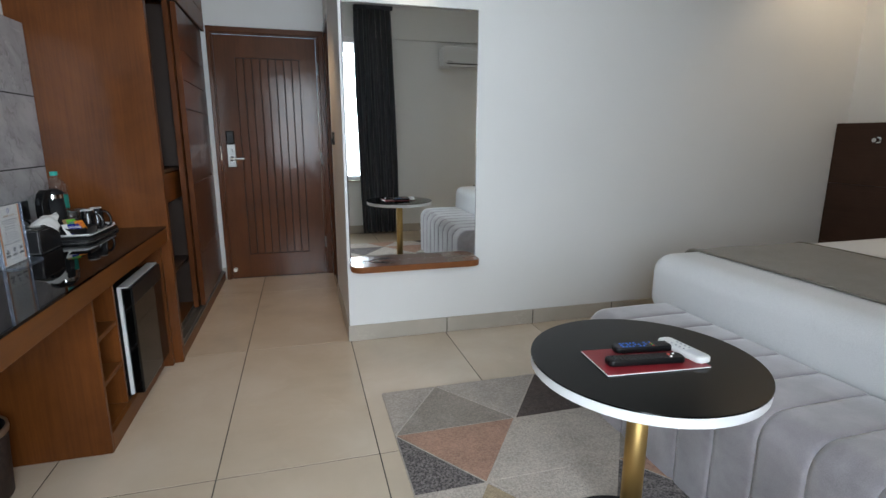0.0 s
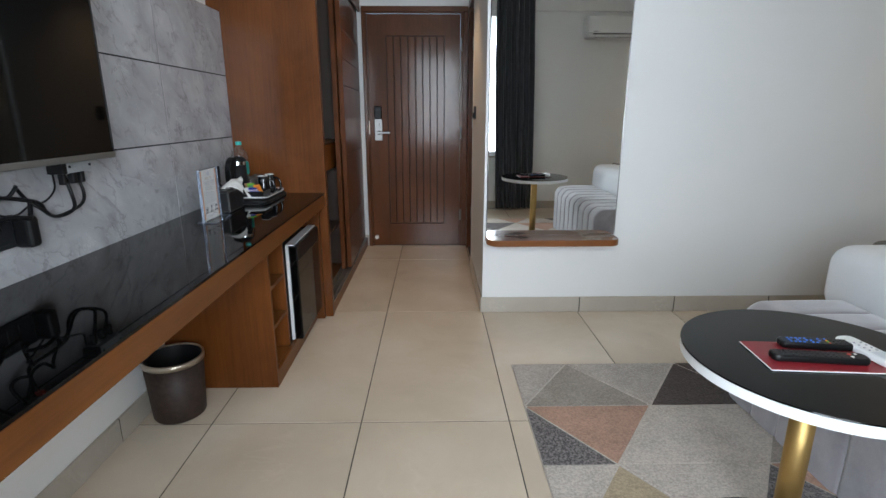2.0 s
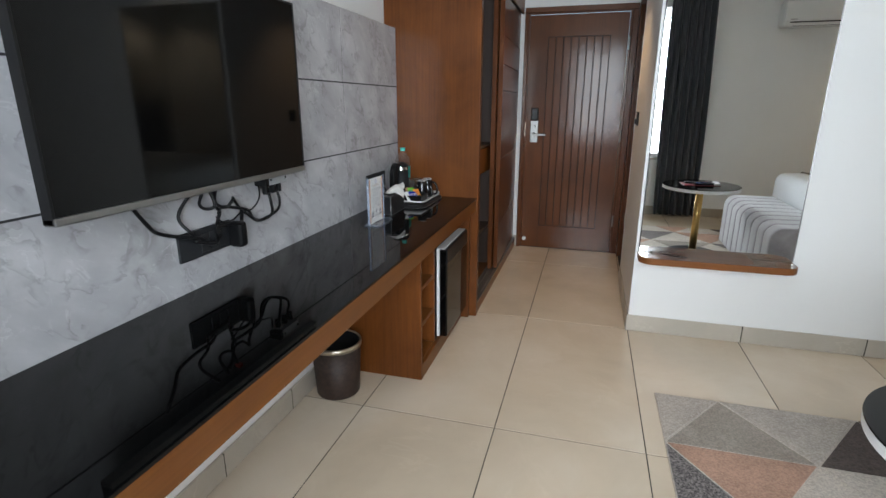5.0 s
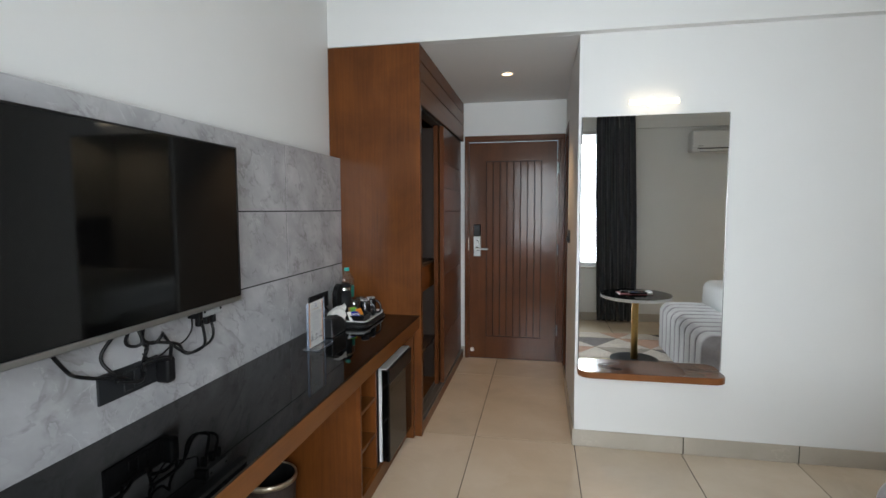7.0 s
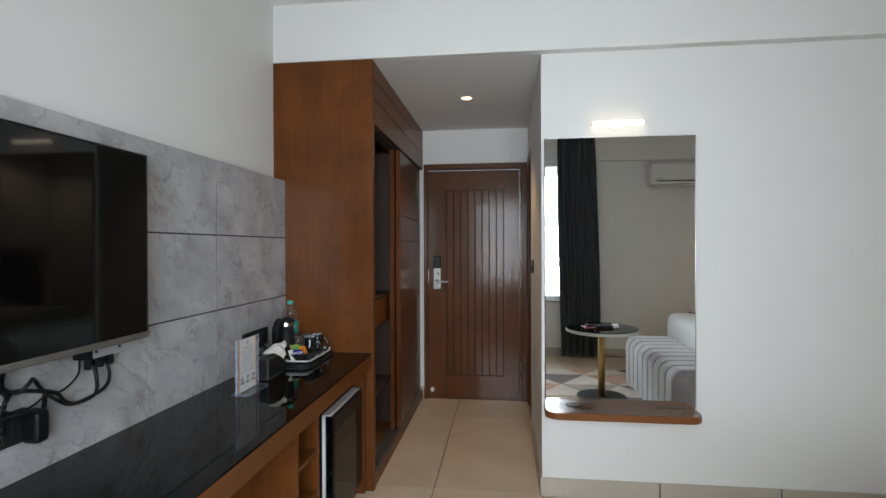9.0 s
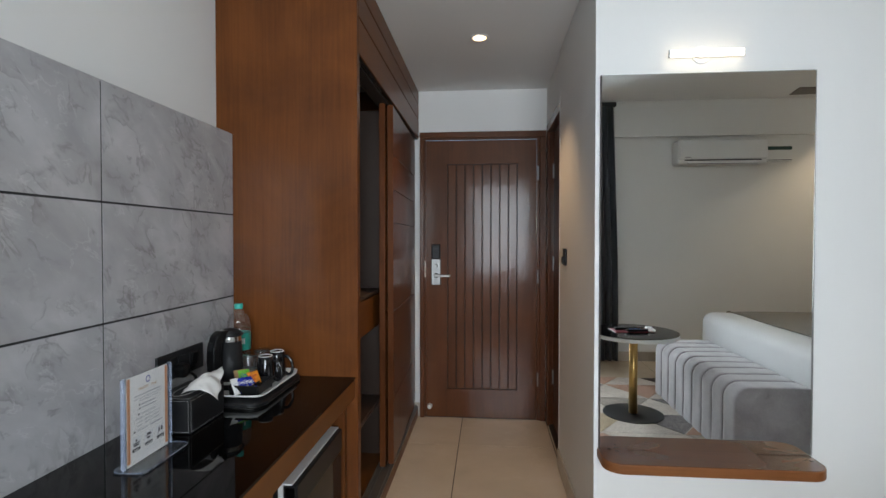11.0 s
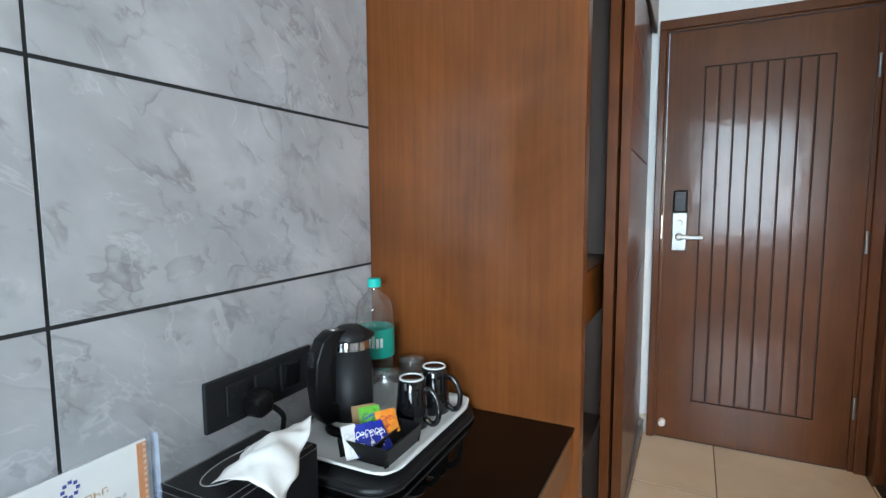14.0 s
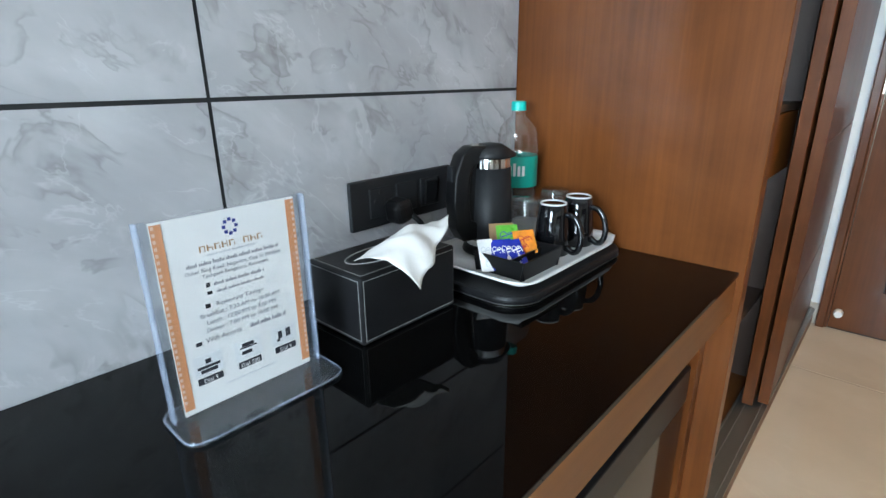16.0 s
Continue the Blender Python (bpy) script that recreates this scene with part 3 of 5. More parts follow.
fg = thing("mini_fridge", (-0.98, 2.65, 0.075), "small black mini refrigerator with white door edge", "refrigerator")
part("body", box(-1.2, -0.80, 2.43, 2.885, 0.077, 0.575, 0.006), "black_plastic", fg)
fd = part("door", box(-0.785, -0.742, 2.425, 2.888, 0.085, 0.585, 0.008), "screen_glass", fg, "glossy black door")
part("top_strip", box(-0.785, -0.7408, 2.4255, 2.8875, 0.505, 0.5855, 0.003), "black_plastic", fd)
part("edge_band", boxes(((-0.80, -0.785, 2.422, 2.89, 0.085, 0.59), (-0.80, -0.755, 2.422, 2.89, 0.586, 0.592)), 0.002), "white_plastic", fd, "white plastic edge")

# ---- television ----
TVX = -1.09
tv = thing("television", (-1.15, 1.18, 1.08), "large black flat television on the stone wall", "television")
part("back_shell", box(-1.16, TVX - 0.012, 0.74, 1.63, 1.13, 1.6, 0.02), "black_plastic", tv)
part("bezel", boxes(((TVX - 0.03, TVX, 0.702, 0.708, 1.085, 1.655), (TVX - 0.03, TVX, 1.658, 1.664, 1.085, 1.655), (TVX - 0.03, TVX, 0.702, 1.664, 1.65, 1.656)), 0.001), "black_plastic", tv)
part("screen", box(TVX - 0.03, TVX - 0.002, 0.708, 1.658, 1.10, 1.65), "screen_glass", tv)
part("chin", box(TVX - 0.03, TVX + 0.004, 0.702, 1.664, 1.082, 1.1, 0.003), "steel", tv, "silver lower edge strip")
part("wall_bracket", box(-1.206, -1.158, 1.0, 1.36, 1.2, 1.5, 0.004), "steel", tv)
pb = part("port_box", box(-1.175, -1.128, 1.488, 1.597, 1.048, 1.079, 0.002), "port_silver", tv, "pale silver connector box")
part("box_end", box(-1.174, -1.127, 1.468, 1.4875, 1.047, 1.08, 0.002), "black_plastic", pb, "black plastic end")
part("port_label", boxes(((-1.129, -1.1272, 1.512, 1.536, 1.066, 1.070), (-1.129, -1.1272, 1.512, 1.53, 1.058, 1.061), (-1.129, -1.1272, 1.553, 1.58, 1.068, 1.071), (-1.129, -1.1272, 1.553, 1.575, 1.06, 1.063))), "ink_faint", pb)
for a in (1.499, 1.588):
    part("screw", placed(lathe(0, 0, ((0, 0.002), (0.004, 0.002), (0.0045, 0)), 12), pose(-1.128, a, 1.066, 0, 90, 0)), "clad_joint", pb)
for a in (1.504, 1.511, 1.518):
    part("jack", lathe(-1.15, a, ((0, 1.043), (0.0022, 1.043), (0.0022, 1.049)), 10), "white_plastic", pb)
part("aerial_plug", box(-1.165, -1.145, 1.252, 1.268, 1.07, 1.083, 0.002), "ink_red", tv, "small red plug")

# ---- mirror, shelf and lamp ----
mr = thing("wall_mirror", (0.645, 2.99, 0.504), "tall frameless rectangular mirror on the white wall", "mirror")
part("glass", turned(box(0.258, 1.035, 2.988, 2.9975, 0.5045, 1.947, 0.0), (0.6, 2.9975, 0.462), 0.2, "X"), "mirror_silver", mr)
part("bare_edge", boxes(((0.254, 0.258, 2.982, 2.998, 0.5045, 1.949),)), "bin_brown", mr, "dark unpolished glass edge")
part("edge", boxes(((1.035, 1.037, 2.982, 2.998, 0.5045, 1.949), (0.258, 1.035, 2.982, 2.998, 1.947, 1.949))), "steel", mr)
sh = thing("mirror_shelf", (0.65, 2.93, 0.463), "thin brown wooden shelf with rounded corners below mirror", "shelf")
part("board", rounded_plate(0.25, 1.038, 2.85, 2.9985, 0.464, 0.5005, (0.07, 0.07, 0, 0), 0.004), "teak_across", sh)
part("top_laminate", rounded_plate(0.254, 1.034, 2.854, 2.9985, 0.5, 0.5018, (0.066, 0.066, 0, 0), 0.0005), "shelf_top", sh, "glossy brown laminate top")


def lathe_plate(x, z):
    """A small round plate fixed flat on the mirror wall."""
    b = lathe(0, 0, ((0, 0), (0.036, 0), (0.036, 0.004), (0.033, 0.0065), (0, 0.0065)), 32)
    bmesh.ops.transform(b, verts=b.verts, matrix=Matrix(((1, 0, 0, x), (0, 0, -1, 3.0), (0, 1, 0, z), (0, 0, 0, 1))))
    return b


lm = thing("mirror_lamp", (0.635, 2.97, 2.017), "slim white tube lamp above the mirror", "wall lamp")
part("back_plate", lathe_plate(0.63, 2.022), "white_lacquer", lm)
part("arm", box(0.62, 0.65, 2.9855, 2.9935, 2.006, 2.026, 0.002), "white_lacquer", lm)
part("housing", box(0.52, 0.754, 2.973, 2.986, 2.011, 2.023, 0.002), "white_lacquer", lm)
part("tube", box(0.5065, 0.7675, 2.957, 2.9725, 2.004, 2.03, 0.005), "lamp_glow", lm, "glowing white diffuser")
for x in (0.5, 0.768):
    part("end_cap", box(x, x + 0.006, 2.956, 2.974, 2.003, 2.031, 0.002), "white_lacquer", lm)

dl = thing("ceiling_downlight", (-0.225, 3.76, LOW), "small round recessed downlight in passage ceiling", "downlight")
part("trim_ring", lathe(-0.225, 3.76, ((0.036, LOW - 0.002), (0.048, LOW - 0.006), (0.052, LOW - 0.002), (0.052, LOW)), 36), "white_lacquer", dl, "", True)
part("lens", lathe(-0.225, 3.76, ((0.0, LOW - 0.003), (0.036, LOW - 0.003)), 36), "downlight_glow", dl)

# ---- bed, bench ----
bed = thing("bed", (2.8, 1.25, 0), "wide made bed with white linen", "bed")
part("base", box(1.72, 3.9, 0.38, 2.12, 0.04, 0.36, 0.01), "dark_veneer", bed, "dark veneer bed base")
mt = box(1.69, 3.9, 0.31, 2.17, 0.36, 0.665, 0.09, 6)
for v in mt.verts:
    n = noise.noise(v.co * 2.2) * 0.012
    v.co += Vector((n, n, n * 0.6))
part("mattress", mt, "bed_linen", bed, "white fitted linen over mattress", True)
rn = thing("bed_runner", (2.26, 1.25, 0.655), "folded grey-brown woven bed runner across the foot", "bed runner")
bm = bmesh.new()
prof = [(0.298, 0.47), (0.294, 0.55)] + [(0.38 - 0.088 * math.cos(radians(a)), 0.586 + 0.087 * math.sin(radians(a))) for a in range(0, 91, 15)]
prof += [(0.42 + 0.0805 * k, 0.6735) for k in range(1, 21)]
prof += [(2.10 + 0.088 * math.sin(radians(a)), 0.586 + 0.087 * math.cos(radians(a))) for a in range(0, 91, 15)] + [(2.186, 0.55), (2.182, 0.47)]
XS = [1.92 + 0.7 * i / 24 for i in range(25)]
net = [[bm.verts.new((x + 0.006 * noise.noise(Vector((x, y, 3))), y, z + 0.004 * noise.noise(Vector((x * 5, y * 4, z))) + 0.002)) for x in XS] for y, z in prof]
for a, b in zip(net, net[1:]):
    for i in range(24):
        bm.faces.new((a[i], b[i], b[i + 1], a[i + 1]))
part("cloth", bm, "runner_cloth", rn, "", True).modifiers.new("thickness", "SOLIDIFY").thickness = -0.006
for hx in (1.92, 2.62):
    part("hem", tube([(hx + 0.006 * noise.noise(Vector((hx, y, 3))), y, z + 0.004 * noise.noise(Vector((hx * 5, y * 4, z))) + 0.003) for y, z in prof], 0.0045, 6, 2), "runner_cloth", rn, "stitched hem", True)
bench_y0, bench_y1 = 0.575, 1.97
bn = thing("bench", (1.47, 1.2, 0), "grey velvet channel-tufted bench at the bed's foot", "bench")
N = 9
cw = (bench_y1 - bench_y0) / N
part("core", box(1.27, 1.68, bench_y0 + 0.03, bench_y1 - 0.03, 0.012, 0.39, 0.02), "velvet_grey", bn)


def channel(y0, y1):
    """One upholstered channel: rounded over front and top, sunk at its seams."""
    outline = [(1.235, 0.015), (1.235, 0.12), (1.235, 0.26)]
    outline += [(1.235 + 0.09 * (1 - math.cos(radians(a))), 0.365 + 0.097 * math.sin(radians(a))) for a in range(0, 91, 10)]
    outline += [(1.43, 0.464), (1.56, 0.465), (1.65, 0.462), (1.684, 0.445), (1.688, 0.3), (1.688, 0.015)]
    mid = Vector((1.47, 0, 0.2))
    bm = bmesh.new()
    rows = []
    for i in range(11):
        u = i / 10
        sink = 0.007 * abs(2 * u - 1) ** 7
        row = []
        for x, z in outline:
            d = Vector((x - mid.x, 0, z - mid.z)).normalized() * sink
            row.append(bm.verts.new((x - d.x, y0 + (y1 - y0) * u, max(0.01, z - d.z))))
        rows.append(row)
    for a, b in zip(rows, rows[1:]):
        for i in range(len(outline) - 1):
            bm.faces.new((a[i], a[i + 1], b[i + 1], b[i]))
    bm.faces.new(rows[0][::-1])
    bm.faces.new(rows[-1])
    bmesh.ops.recalc_face_normals(bm, faces=bm.faces)
    part("channel", bm, "velvet_grey", bn, "", True)


for k in range(N):
    channel(bench_y0 + k * cw, bench_y0 + (k + 1) * cw)

hb = thing("headboard", (3.93, 1.4, 0), "dark brown veneer headboard panel along the wall", "headboard")
for z0, z1 in ((0.0, 0.45), (0.452, 0.9), (0.902, 1.34)):
    part("panel", box(3.89, EX, -0.3, NY - 0.005, z0, z1, 0.002, 1), "dark_veneer", hb)
part("panel_lamp", placed(lathe(0, 0, ((0, 0.05), (0.015, 0.05), (0.015, 0.01), (0.022, 0.008), (0.022, 0)), 20), pose(3.89, 2.68, 1.22, 0, -90, 0)), "chrome", hb, "small chrome reading lamp")

# ---- round table ----
TX, TY, TTOP = 0.9, 1.135, 0.628
tb = thing("side_table", (TX, TY, 0), "round side table, black glass top, brass post", "table")
part("top_board", lathe(TX, TY, [(q, TTOP + z) for q, z in ((0, -0.034), (0.306, -0.034), (0.311, -0.031), (0.312, -0.008), (0.308, -0.006), (0, -0.006))], 96), "white_lacquer", tb, "white edge band", False)
part("glass", lathe(TX, TY, [(q, TTOP + z) for q, z in ((0, -0.0058), (0.307, -0.0058), (0.313, -0.004), (0.312, -0.0005), (0, 0))], 96), "black_glass", tb, "black glass top")
part("post", lathe(TX, TY, ((0, 0.015), (0.03, 0.015), (0.03, TTOP - 0.034), (0, TTOP - 0.034)), 40), "brass", tb, "brushed brass post", True)
part("foot", lathe(TX, TY, ((0, 0.004), (0.212, 0.004), (0.217, 0.008), (0.215, 0.016), (0, 0.019)), 64), "black_plastic", tb, "black disc foot")

# ---- rug ----
rg = thing("rug", (1.1, 1.2, 0), "geometric triangle-pattern rug in cream, taupe, pink, charcoal", "rug")
RX0, RX1, RY0, RY1 = 0.32, 1.66, 0.15, 2.277
part("backing", box(RX0, RX1, RY0, RY1, 0.0005, 0.008, 0.002, 1), "rug_cream", rg)
HW, HH = 0.27, 0.378


def clip_poly(poly, axis, limit, sign):
    out = []
    for i, p in enumerate(poly):
        q = poly[(i + 1) % len(poly)]
        dp, dq = sign * (limit - p[axis]), sign * (limit - q[axis])
        if dp >= 0:
            out.append(p)
        if dp * dq < 0:
            u = dp / (dp - dq)
            out.append((p[0] + u * (q[0] - p[0]), p[1] + u * (q[1] - p[1])))
    return out


def patch(tri, mat):
    cx, cy = sum(p[0] for p in tri) / 3, sum(p[1] for p in tri) / 3
    poly = [(cx + (x - cx) * 0.965, cy + (y - cy) * 0.965) for x, y in tri]
    for axis, limit, sign in ((0, RX0 + 0.004, -1), (0, RX1 - 0.004, 1), (1, RY0 + 0.004, -1), (1, RY1 - 0.004, 1)):
        poly = clip_poly(poly, axis, limit, sign)
        if len(poly) < 3:
            return
    bm = bmesh.new()
    lo = [bm.verts.new((x, y, 0.0075)) for x, y in poly]
    hi = [bm.verts.new((x, y, 0.011)) for x, y in poly]
    bm.faces.new(hi)
    for i in range(len(poly)):
        j = (i + 1) % len(poly)
        bm.faces.new((lo[i], lo[j], hi[j], hi[i]))
    bmesh.ops.recalc_face_normals(bm, faces=bm.faces)
    part("rug_patch", bm, mat, rg)


ROWS = (("grey", "taupe", "grey", "brown", "brown", "taupe", "pink"),
        ("dark", "pink", "cream", "cream", "taupe", "dark", "cream"),
        ("cream", "tan", "cream", "dark", "pink", "cream", "taupe"),
        ("pink", "cream", "taupe", "cream", "dark", "cream", "brown"),
        ("cream", "dark", "cream", "pink", "cream", "taupe", "cream"),
        ("taupe", "cream", "pink", "cream", "brown", "cream", "dark"))
for r, row in enumerate(ROWS):
    top, low = RY1 - r * HH, RY1 - (r + 1) * HH
    for k, c in enumerate(row):
        x0 = 0.32 + (k - 1) * HW
        up = (k + r) % 2 == 1
        tri = ((x0, low), (x0 + 2 * HW, low), (x0 + HW, top)) if up else ((x0, top), (x0 + 2 * HW, top), (x0 + HW, low))
        patch(tri, "rug_" + c)

# ---- window and curtain ----
wd = thing("window_1", (-0.085, SY - 0.06, WIN[2]), "wide white-framed window with clear panes", "window", "", "structure")
fx0, fx1, fz0, fz1 = WIN
part("window_frame", boxes(((fx0, fx0 + 0.05, SY - 0.1, SY - 0.05, fz0, fz1), (fx1 - 0.05, fx1, SY - 0.1, SY - 0.05, fz0, fz1), (fx0 + 0.05, fx1 - 0.05, SY - 0.1, SY - 0.05, fz0, fz0 + 0.05), (fx0 + 0.05, fx1 - 0.05, SY - 0.1, SY - 0.05, fz1 - 0.05, fz1), (0.14, 0.19, SY - 0.1, SY - 0.05, fz0 + 0.05, fz1 - 0.05)), 0.003), "white_lacquer", wd)
for a, b in ((fx0 + 0.05, 0.14), (0.19, fx1 - 0.05)):
    pane = part("pane", box(a, b, SY - 0.08, SY - 0.075, fz0 + 0.05, fz1 - 0.05), "clear_glass", wd)
    pane.visible_shadow = False
part("window_sill", box(fx0 - 0.03, fx1 + 0.03, SY - 0.02, SY + 0.035, fz0 - 0.02, fz0 + 0.001, 0.004), "skirting_tile", wd)

ct = thing("curtain", (0.95, -0.475, 0.02), "full-length charcoal pleated curtain drawn aside", "curtain")
bm = bmesh.new()
cols, levels = 90, 24
grid = []
for j in range(levels + 1):
    v = j / levels
    z = 0.02 + 2.70 * v
    x0, x1 = 0.735 - 0.03 * v - 0.03 * math.sin(2.6 * v), 1.185 - 0.06 * v * v
    row = []
    for i in range(cols + 1):
        u = i / cols
        deep = (0.034 - 0.012 * v) * math.sin(2 * math.pi * (6.5 * u + 0.12 * math.sin(3 * v + 5 * u))) + 0.008 * math.sin(2 * math.pi * (15 * u + v))
        row.append(bm.verts.new((x0 + (x1 - x0) * u, -0.475 + deep, z)))
    grid.append(row)
for a, b in zip(grid, grid[1:]):
    for i in range(cols):
        bm.faces.new((a[i], a[i + 1], b[i + 1], b[i]))
cl = part("cloth", bm, "curtain_cloth", ct, "", True)
sol = cl.modifiers.new("thickness", "SOLIDIFY")
sol.thickness = 0.004
part("heading_tape", box(0.70, 1.15, -0.505, -0.445, 2.68, 2.725, 0.008), "curtain_cloth", ct)
rl = thing("curtain_rail", (0.0, -0.475, 2.735), "slim white curtain rail fixed to the ceiling", "curtain rail")
part("rail", box(-1.2, 1.25, -0.49, -0.46, 2.722, 2.7395, 0.003), "white_lacquer", rl)

# ---- air conditioner and stabiliser on the window wall ----
ac = thing("air_conditioner", (2.17, SY + 0.1, 2.05), "white wall-mounted split air conditioner below a beam", "air conditioner")
part("body", box(1.74, 2.60, SY + 0.001, SY + 0.2, 2.06, 2.305, 0.025, 4), "white_plastic", ac)
part("front_cover", box(1.745, 2.595, SY + 0.19, SY + 0.215, 2.105, 2.298, 0.01, 3), "white_plastic", ac)
# Solid dark strip on the body: shade of the outlet slot put into colour.
part("outlet", box(1.80, 2.54, SY + 0.1, SY + 0.2035, 2.092, 2.1035, 0.003), "socket_plastic", ac, "dark strip standing for the shaded air outlet slot")
part("flap", box(1.83, 2.5, SY + 0.19, SY + 0.206, 2.064, 2.089, 0.004), "white_plastic", ac)
# Dark line below the flap draws the shaded gap.
part("flap_gap", box(1.826, 2.504, SY + 0.19, SY + 0.2012, 2.0605, 2.0635), "socket_plastic", ac)
part("badge", box(1.80, 1.86, SY + 0.2145, SY + 0.2165, 2.12, 2.128), "steel", ac)
vs = thing("voltage_stabiliser", (2.76, SY + 0.05, 2.09), "small white electrical box beside the air conditioner", "electrical box")
part("case", box(2.635, 2.885, SY + 0.001, SY + 0.1, 2.09, 2.245, 0.006), "white_plastic", vs)
part("bottom_line", box(2.645, 2.882, SY + 0.099, SY + 0.102, 2.1, 2.106), "black_plastic", vs)
part("display", box(2.645, 2.882, SY + 0.099, SY + 0.103, 2.205, 2.24, 0.001), "display_green", vs, "dark green display strip")
part("cable", tube(((2.636, SY + 0.05, 2.22), (2.615, SY + 0.09, 2.19), (2.625, SY + 0.03, 2.10)), 0.006), "black_plastic", vs)

# ---- ceiling fan ----
fn = thing("ceiling_fan", (2.68, 1.05, 2.36), "dark brown three-blade ceiling fan at rest", "fan")
part("rod", lathe(2.68, 1.05, ((0, 2.45), (0.011, 2.45), (0.011, 2.70), (0.05, 2.705), (0.055, 2.739), (0, 2.739)), 24), "fan_brown", fn, "", True)
part("motor", lathe(2.68, 1.05, ((0, 2.355), (0.05, 2.357), (0.095, 2.375), (0.105, 2.40), (0.095, 2.43), (0.04, 2.45), (0, 2.452)), 40), "fan_brown", fn, "", True)
for k in range(3):
    bl = box(2.68 - 0.62, 2.68 - 0.09, 1.05 - 0.065, 1.05 + 0.065, 2.392, 2.398, 0.002, 1)
    for v in bl.verts:
        v.co.y = 1.05 + (v.co.y - 1.05) * (0.75 + 0.45 * (2.68 - v.co.x))
        v.co.z += 0.12 * (v.co.y - 1.05)
    part("blade", turned(bl, (2.68, 1.05, 2.39), 2 + 120 * k), "fan_brown", fn)

for yy in (2.55, 0.1):
    d2 = thing("ceiling_downlight", (3.55, yy, CEIL), "small round recessed downlight above the bed head", "downlight", "bedroom downlights")
    part("trim_ring", lathe(3.55, yy, ((0.036, CEIL - 0.002), (0.048, CEIL - 0.006), (0.052, CEIL - 0.002), (0.052, CEIL)), 36), "white_lacquer", d2, "", True)
    part("lens", lathe(3.55, yy, ((0.0, CEIL - 0.003), (0.037, CEIL - 0.003)), 36), "downlight_glow", d2)

# ---- bin ----
bx, by = -1.135, 1.90
wb = thing("waste_bin", (bx, by, 0), "round brown leatherette waste bin with metal rim", "waste bin")
part("body", lathe(bx, by, ((0, 0.004), (0.098, 0.004), (0.101, 0.01), (0.1135, 0.245), (0.109, 0.245), (0.097, 0.012), (0, 0.012)), 56), "bin_brown", wb, "", True)
part("rim", lathe(bx, by, ((0.111, 0.24), (0.1165, 0.24), (0.118, 0.252), (0.1165, 0.264), (0.1095, 0.264), (0.1085, 0.252), (0.111, 0.24)), 56), "rim_metal", wb, "pale metal rim", True)
part("liner", lathe(bx, by, ((0.1085, 0.26), (0.102, 0.22), (0.094, 0.03), (0, 0.02)), 40), "black_plastic", wb, "black plastic liner", True)

# ---- sockets ----


def socket(name, y0, y1, z0, z1, label):
    s = thing(name, (-1.2, (y0 + y1) / 2, z0), label, "socket")
    pl = part("plate", box(-1.2, -1.191, y0, y1, z0, z1, 0.003), "socket_plastic", s)
    return s, pl


s1, pl = socket("wall_socket", 2.447, 2.70, 0.865, 0.952, "wide dark grey socket plate with switches")
for a in (2.512, 2.575, 2.637):
    part("module", box(-1.1915, -1.188, a - 0.026, a + 0.026, 0.882, 0.936, 0.002, 1), "socket_plastic", pl)
part("rocker", turned(box(-1.19, -1.183, 2.62, 2.654, 0.886, 0.932, 0.003), (-1.187, 2.637, 0.909), 5, "Y"), "black_plastic", pl)
# Dark discs on the plate stand for the shade inside the pin holes.
for dy, dz in ((-0.012, 0.014), (0.012, 0.014), (0, 0.03)):
    part("hole", placed(lathe(0, 0, ((0, 0.001), (0.0045, 0.001), (0.0045, 0)), 12), pose(-1.188, 2.512 + dy, 0.898 + dz, 0, 90, 0)), "clad_joint", pl)
pg = thing("kettle_plug", (-1.17, 2.53, 0.84), "black three-pin plug with hanging cord", "plug")
part("plug_body", turned(box(-1.19, -1.145, 2.515, 2.555, 0.872, 0.915, 0.012, 3), (-1.17, 2.535, 0.89), 12, "X"), "black_plastic", pg)
part("cord", tube(((-1.15, 2.55, 0.885), (-1.137, 2.562, 0.865), (-1.145, 2.568, 0.83), (-1.15, 2.59, 0.79), (-1.13, 2.62, 0.779)), 0.005), "black_plastic", pg, "", True)

s2, pl2 = socket("wall_socket", 1.115, 1.345, 0.868, 0.955, "dark grey socket plate with plugged black adapter")
part("adapter", box(-1.192, -1.14, 1.325, 1.365, 0.865, 0.95, 0.012, 3), "black_plastic", s2, "black power adapter")
for a in (1.2, 1.238, 1.276):
    part("switch", box(-1.1915, -1.187, a, a + 0.035, 0.88, 0.94, 0.002, 1), "socket_plastic", pl2)


def cable(points, r, label, x=-1.172):
    y, z = points[0]
    c = thing("cable", (x, y, z), label, "cable", "television cables")
    n = len(points)
    part("cord", tube([(x + 0.014 * math.sin(1.9 * i + 7 * y), a, b) for i, (a, b) in enumerate(points)], r, 8, 5), "black_plastic", c, "", True)


BLACK_CORD = "loose black cable hanging below the television"
cable(((0.957, 1.07), (0.992, 1.015), (1.04, 0.982), (1.1, 0.957), (1.159, 0.941), (1.213, 0.912)), 0.0055, BLACK_CORD)
cable(((1.165, 1.085), (1.126, 1.029), (1.12, 0.995), (1.134, 0.96), (1.158, 0.935)), 0.005, BLACK_CORD)
cable(((1.214, 1.085), (1.208, 1.034), (1.226, 1.014), (1.245, 1.025), (1.239, 1.085)), 0.005, BLACK_CORD)
cable(((1.254, 1.085), (1.275, 1.018), (1.277, 0.998), (1.258, 0.99), (1.272, 0.96), (1.264, 0.93), (1.23, 0.907), (1.158, 0.929)), 0.0055, BLACK_CORD)
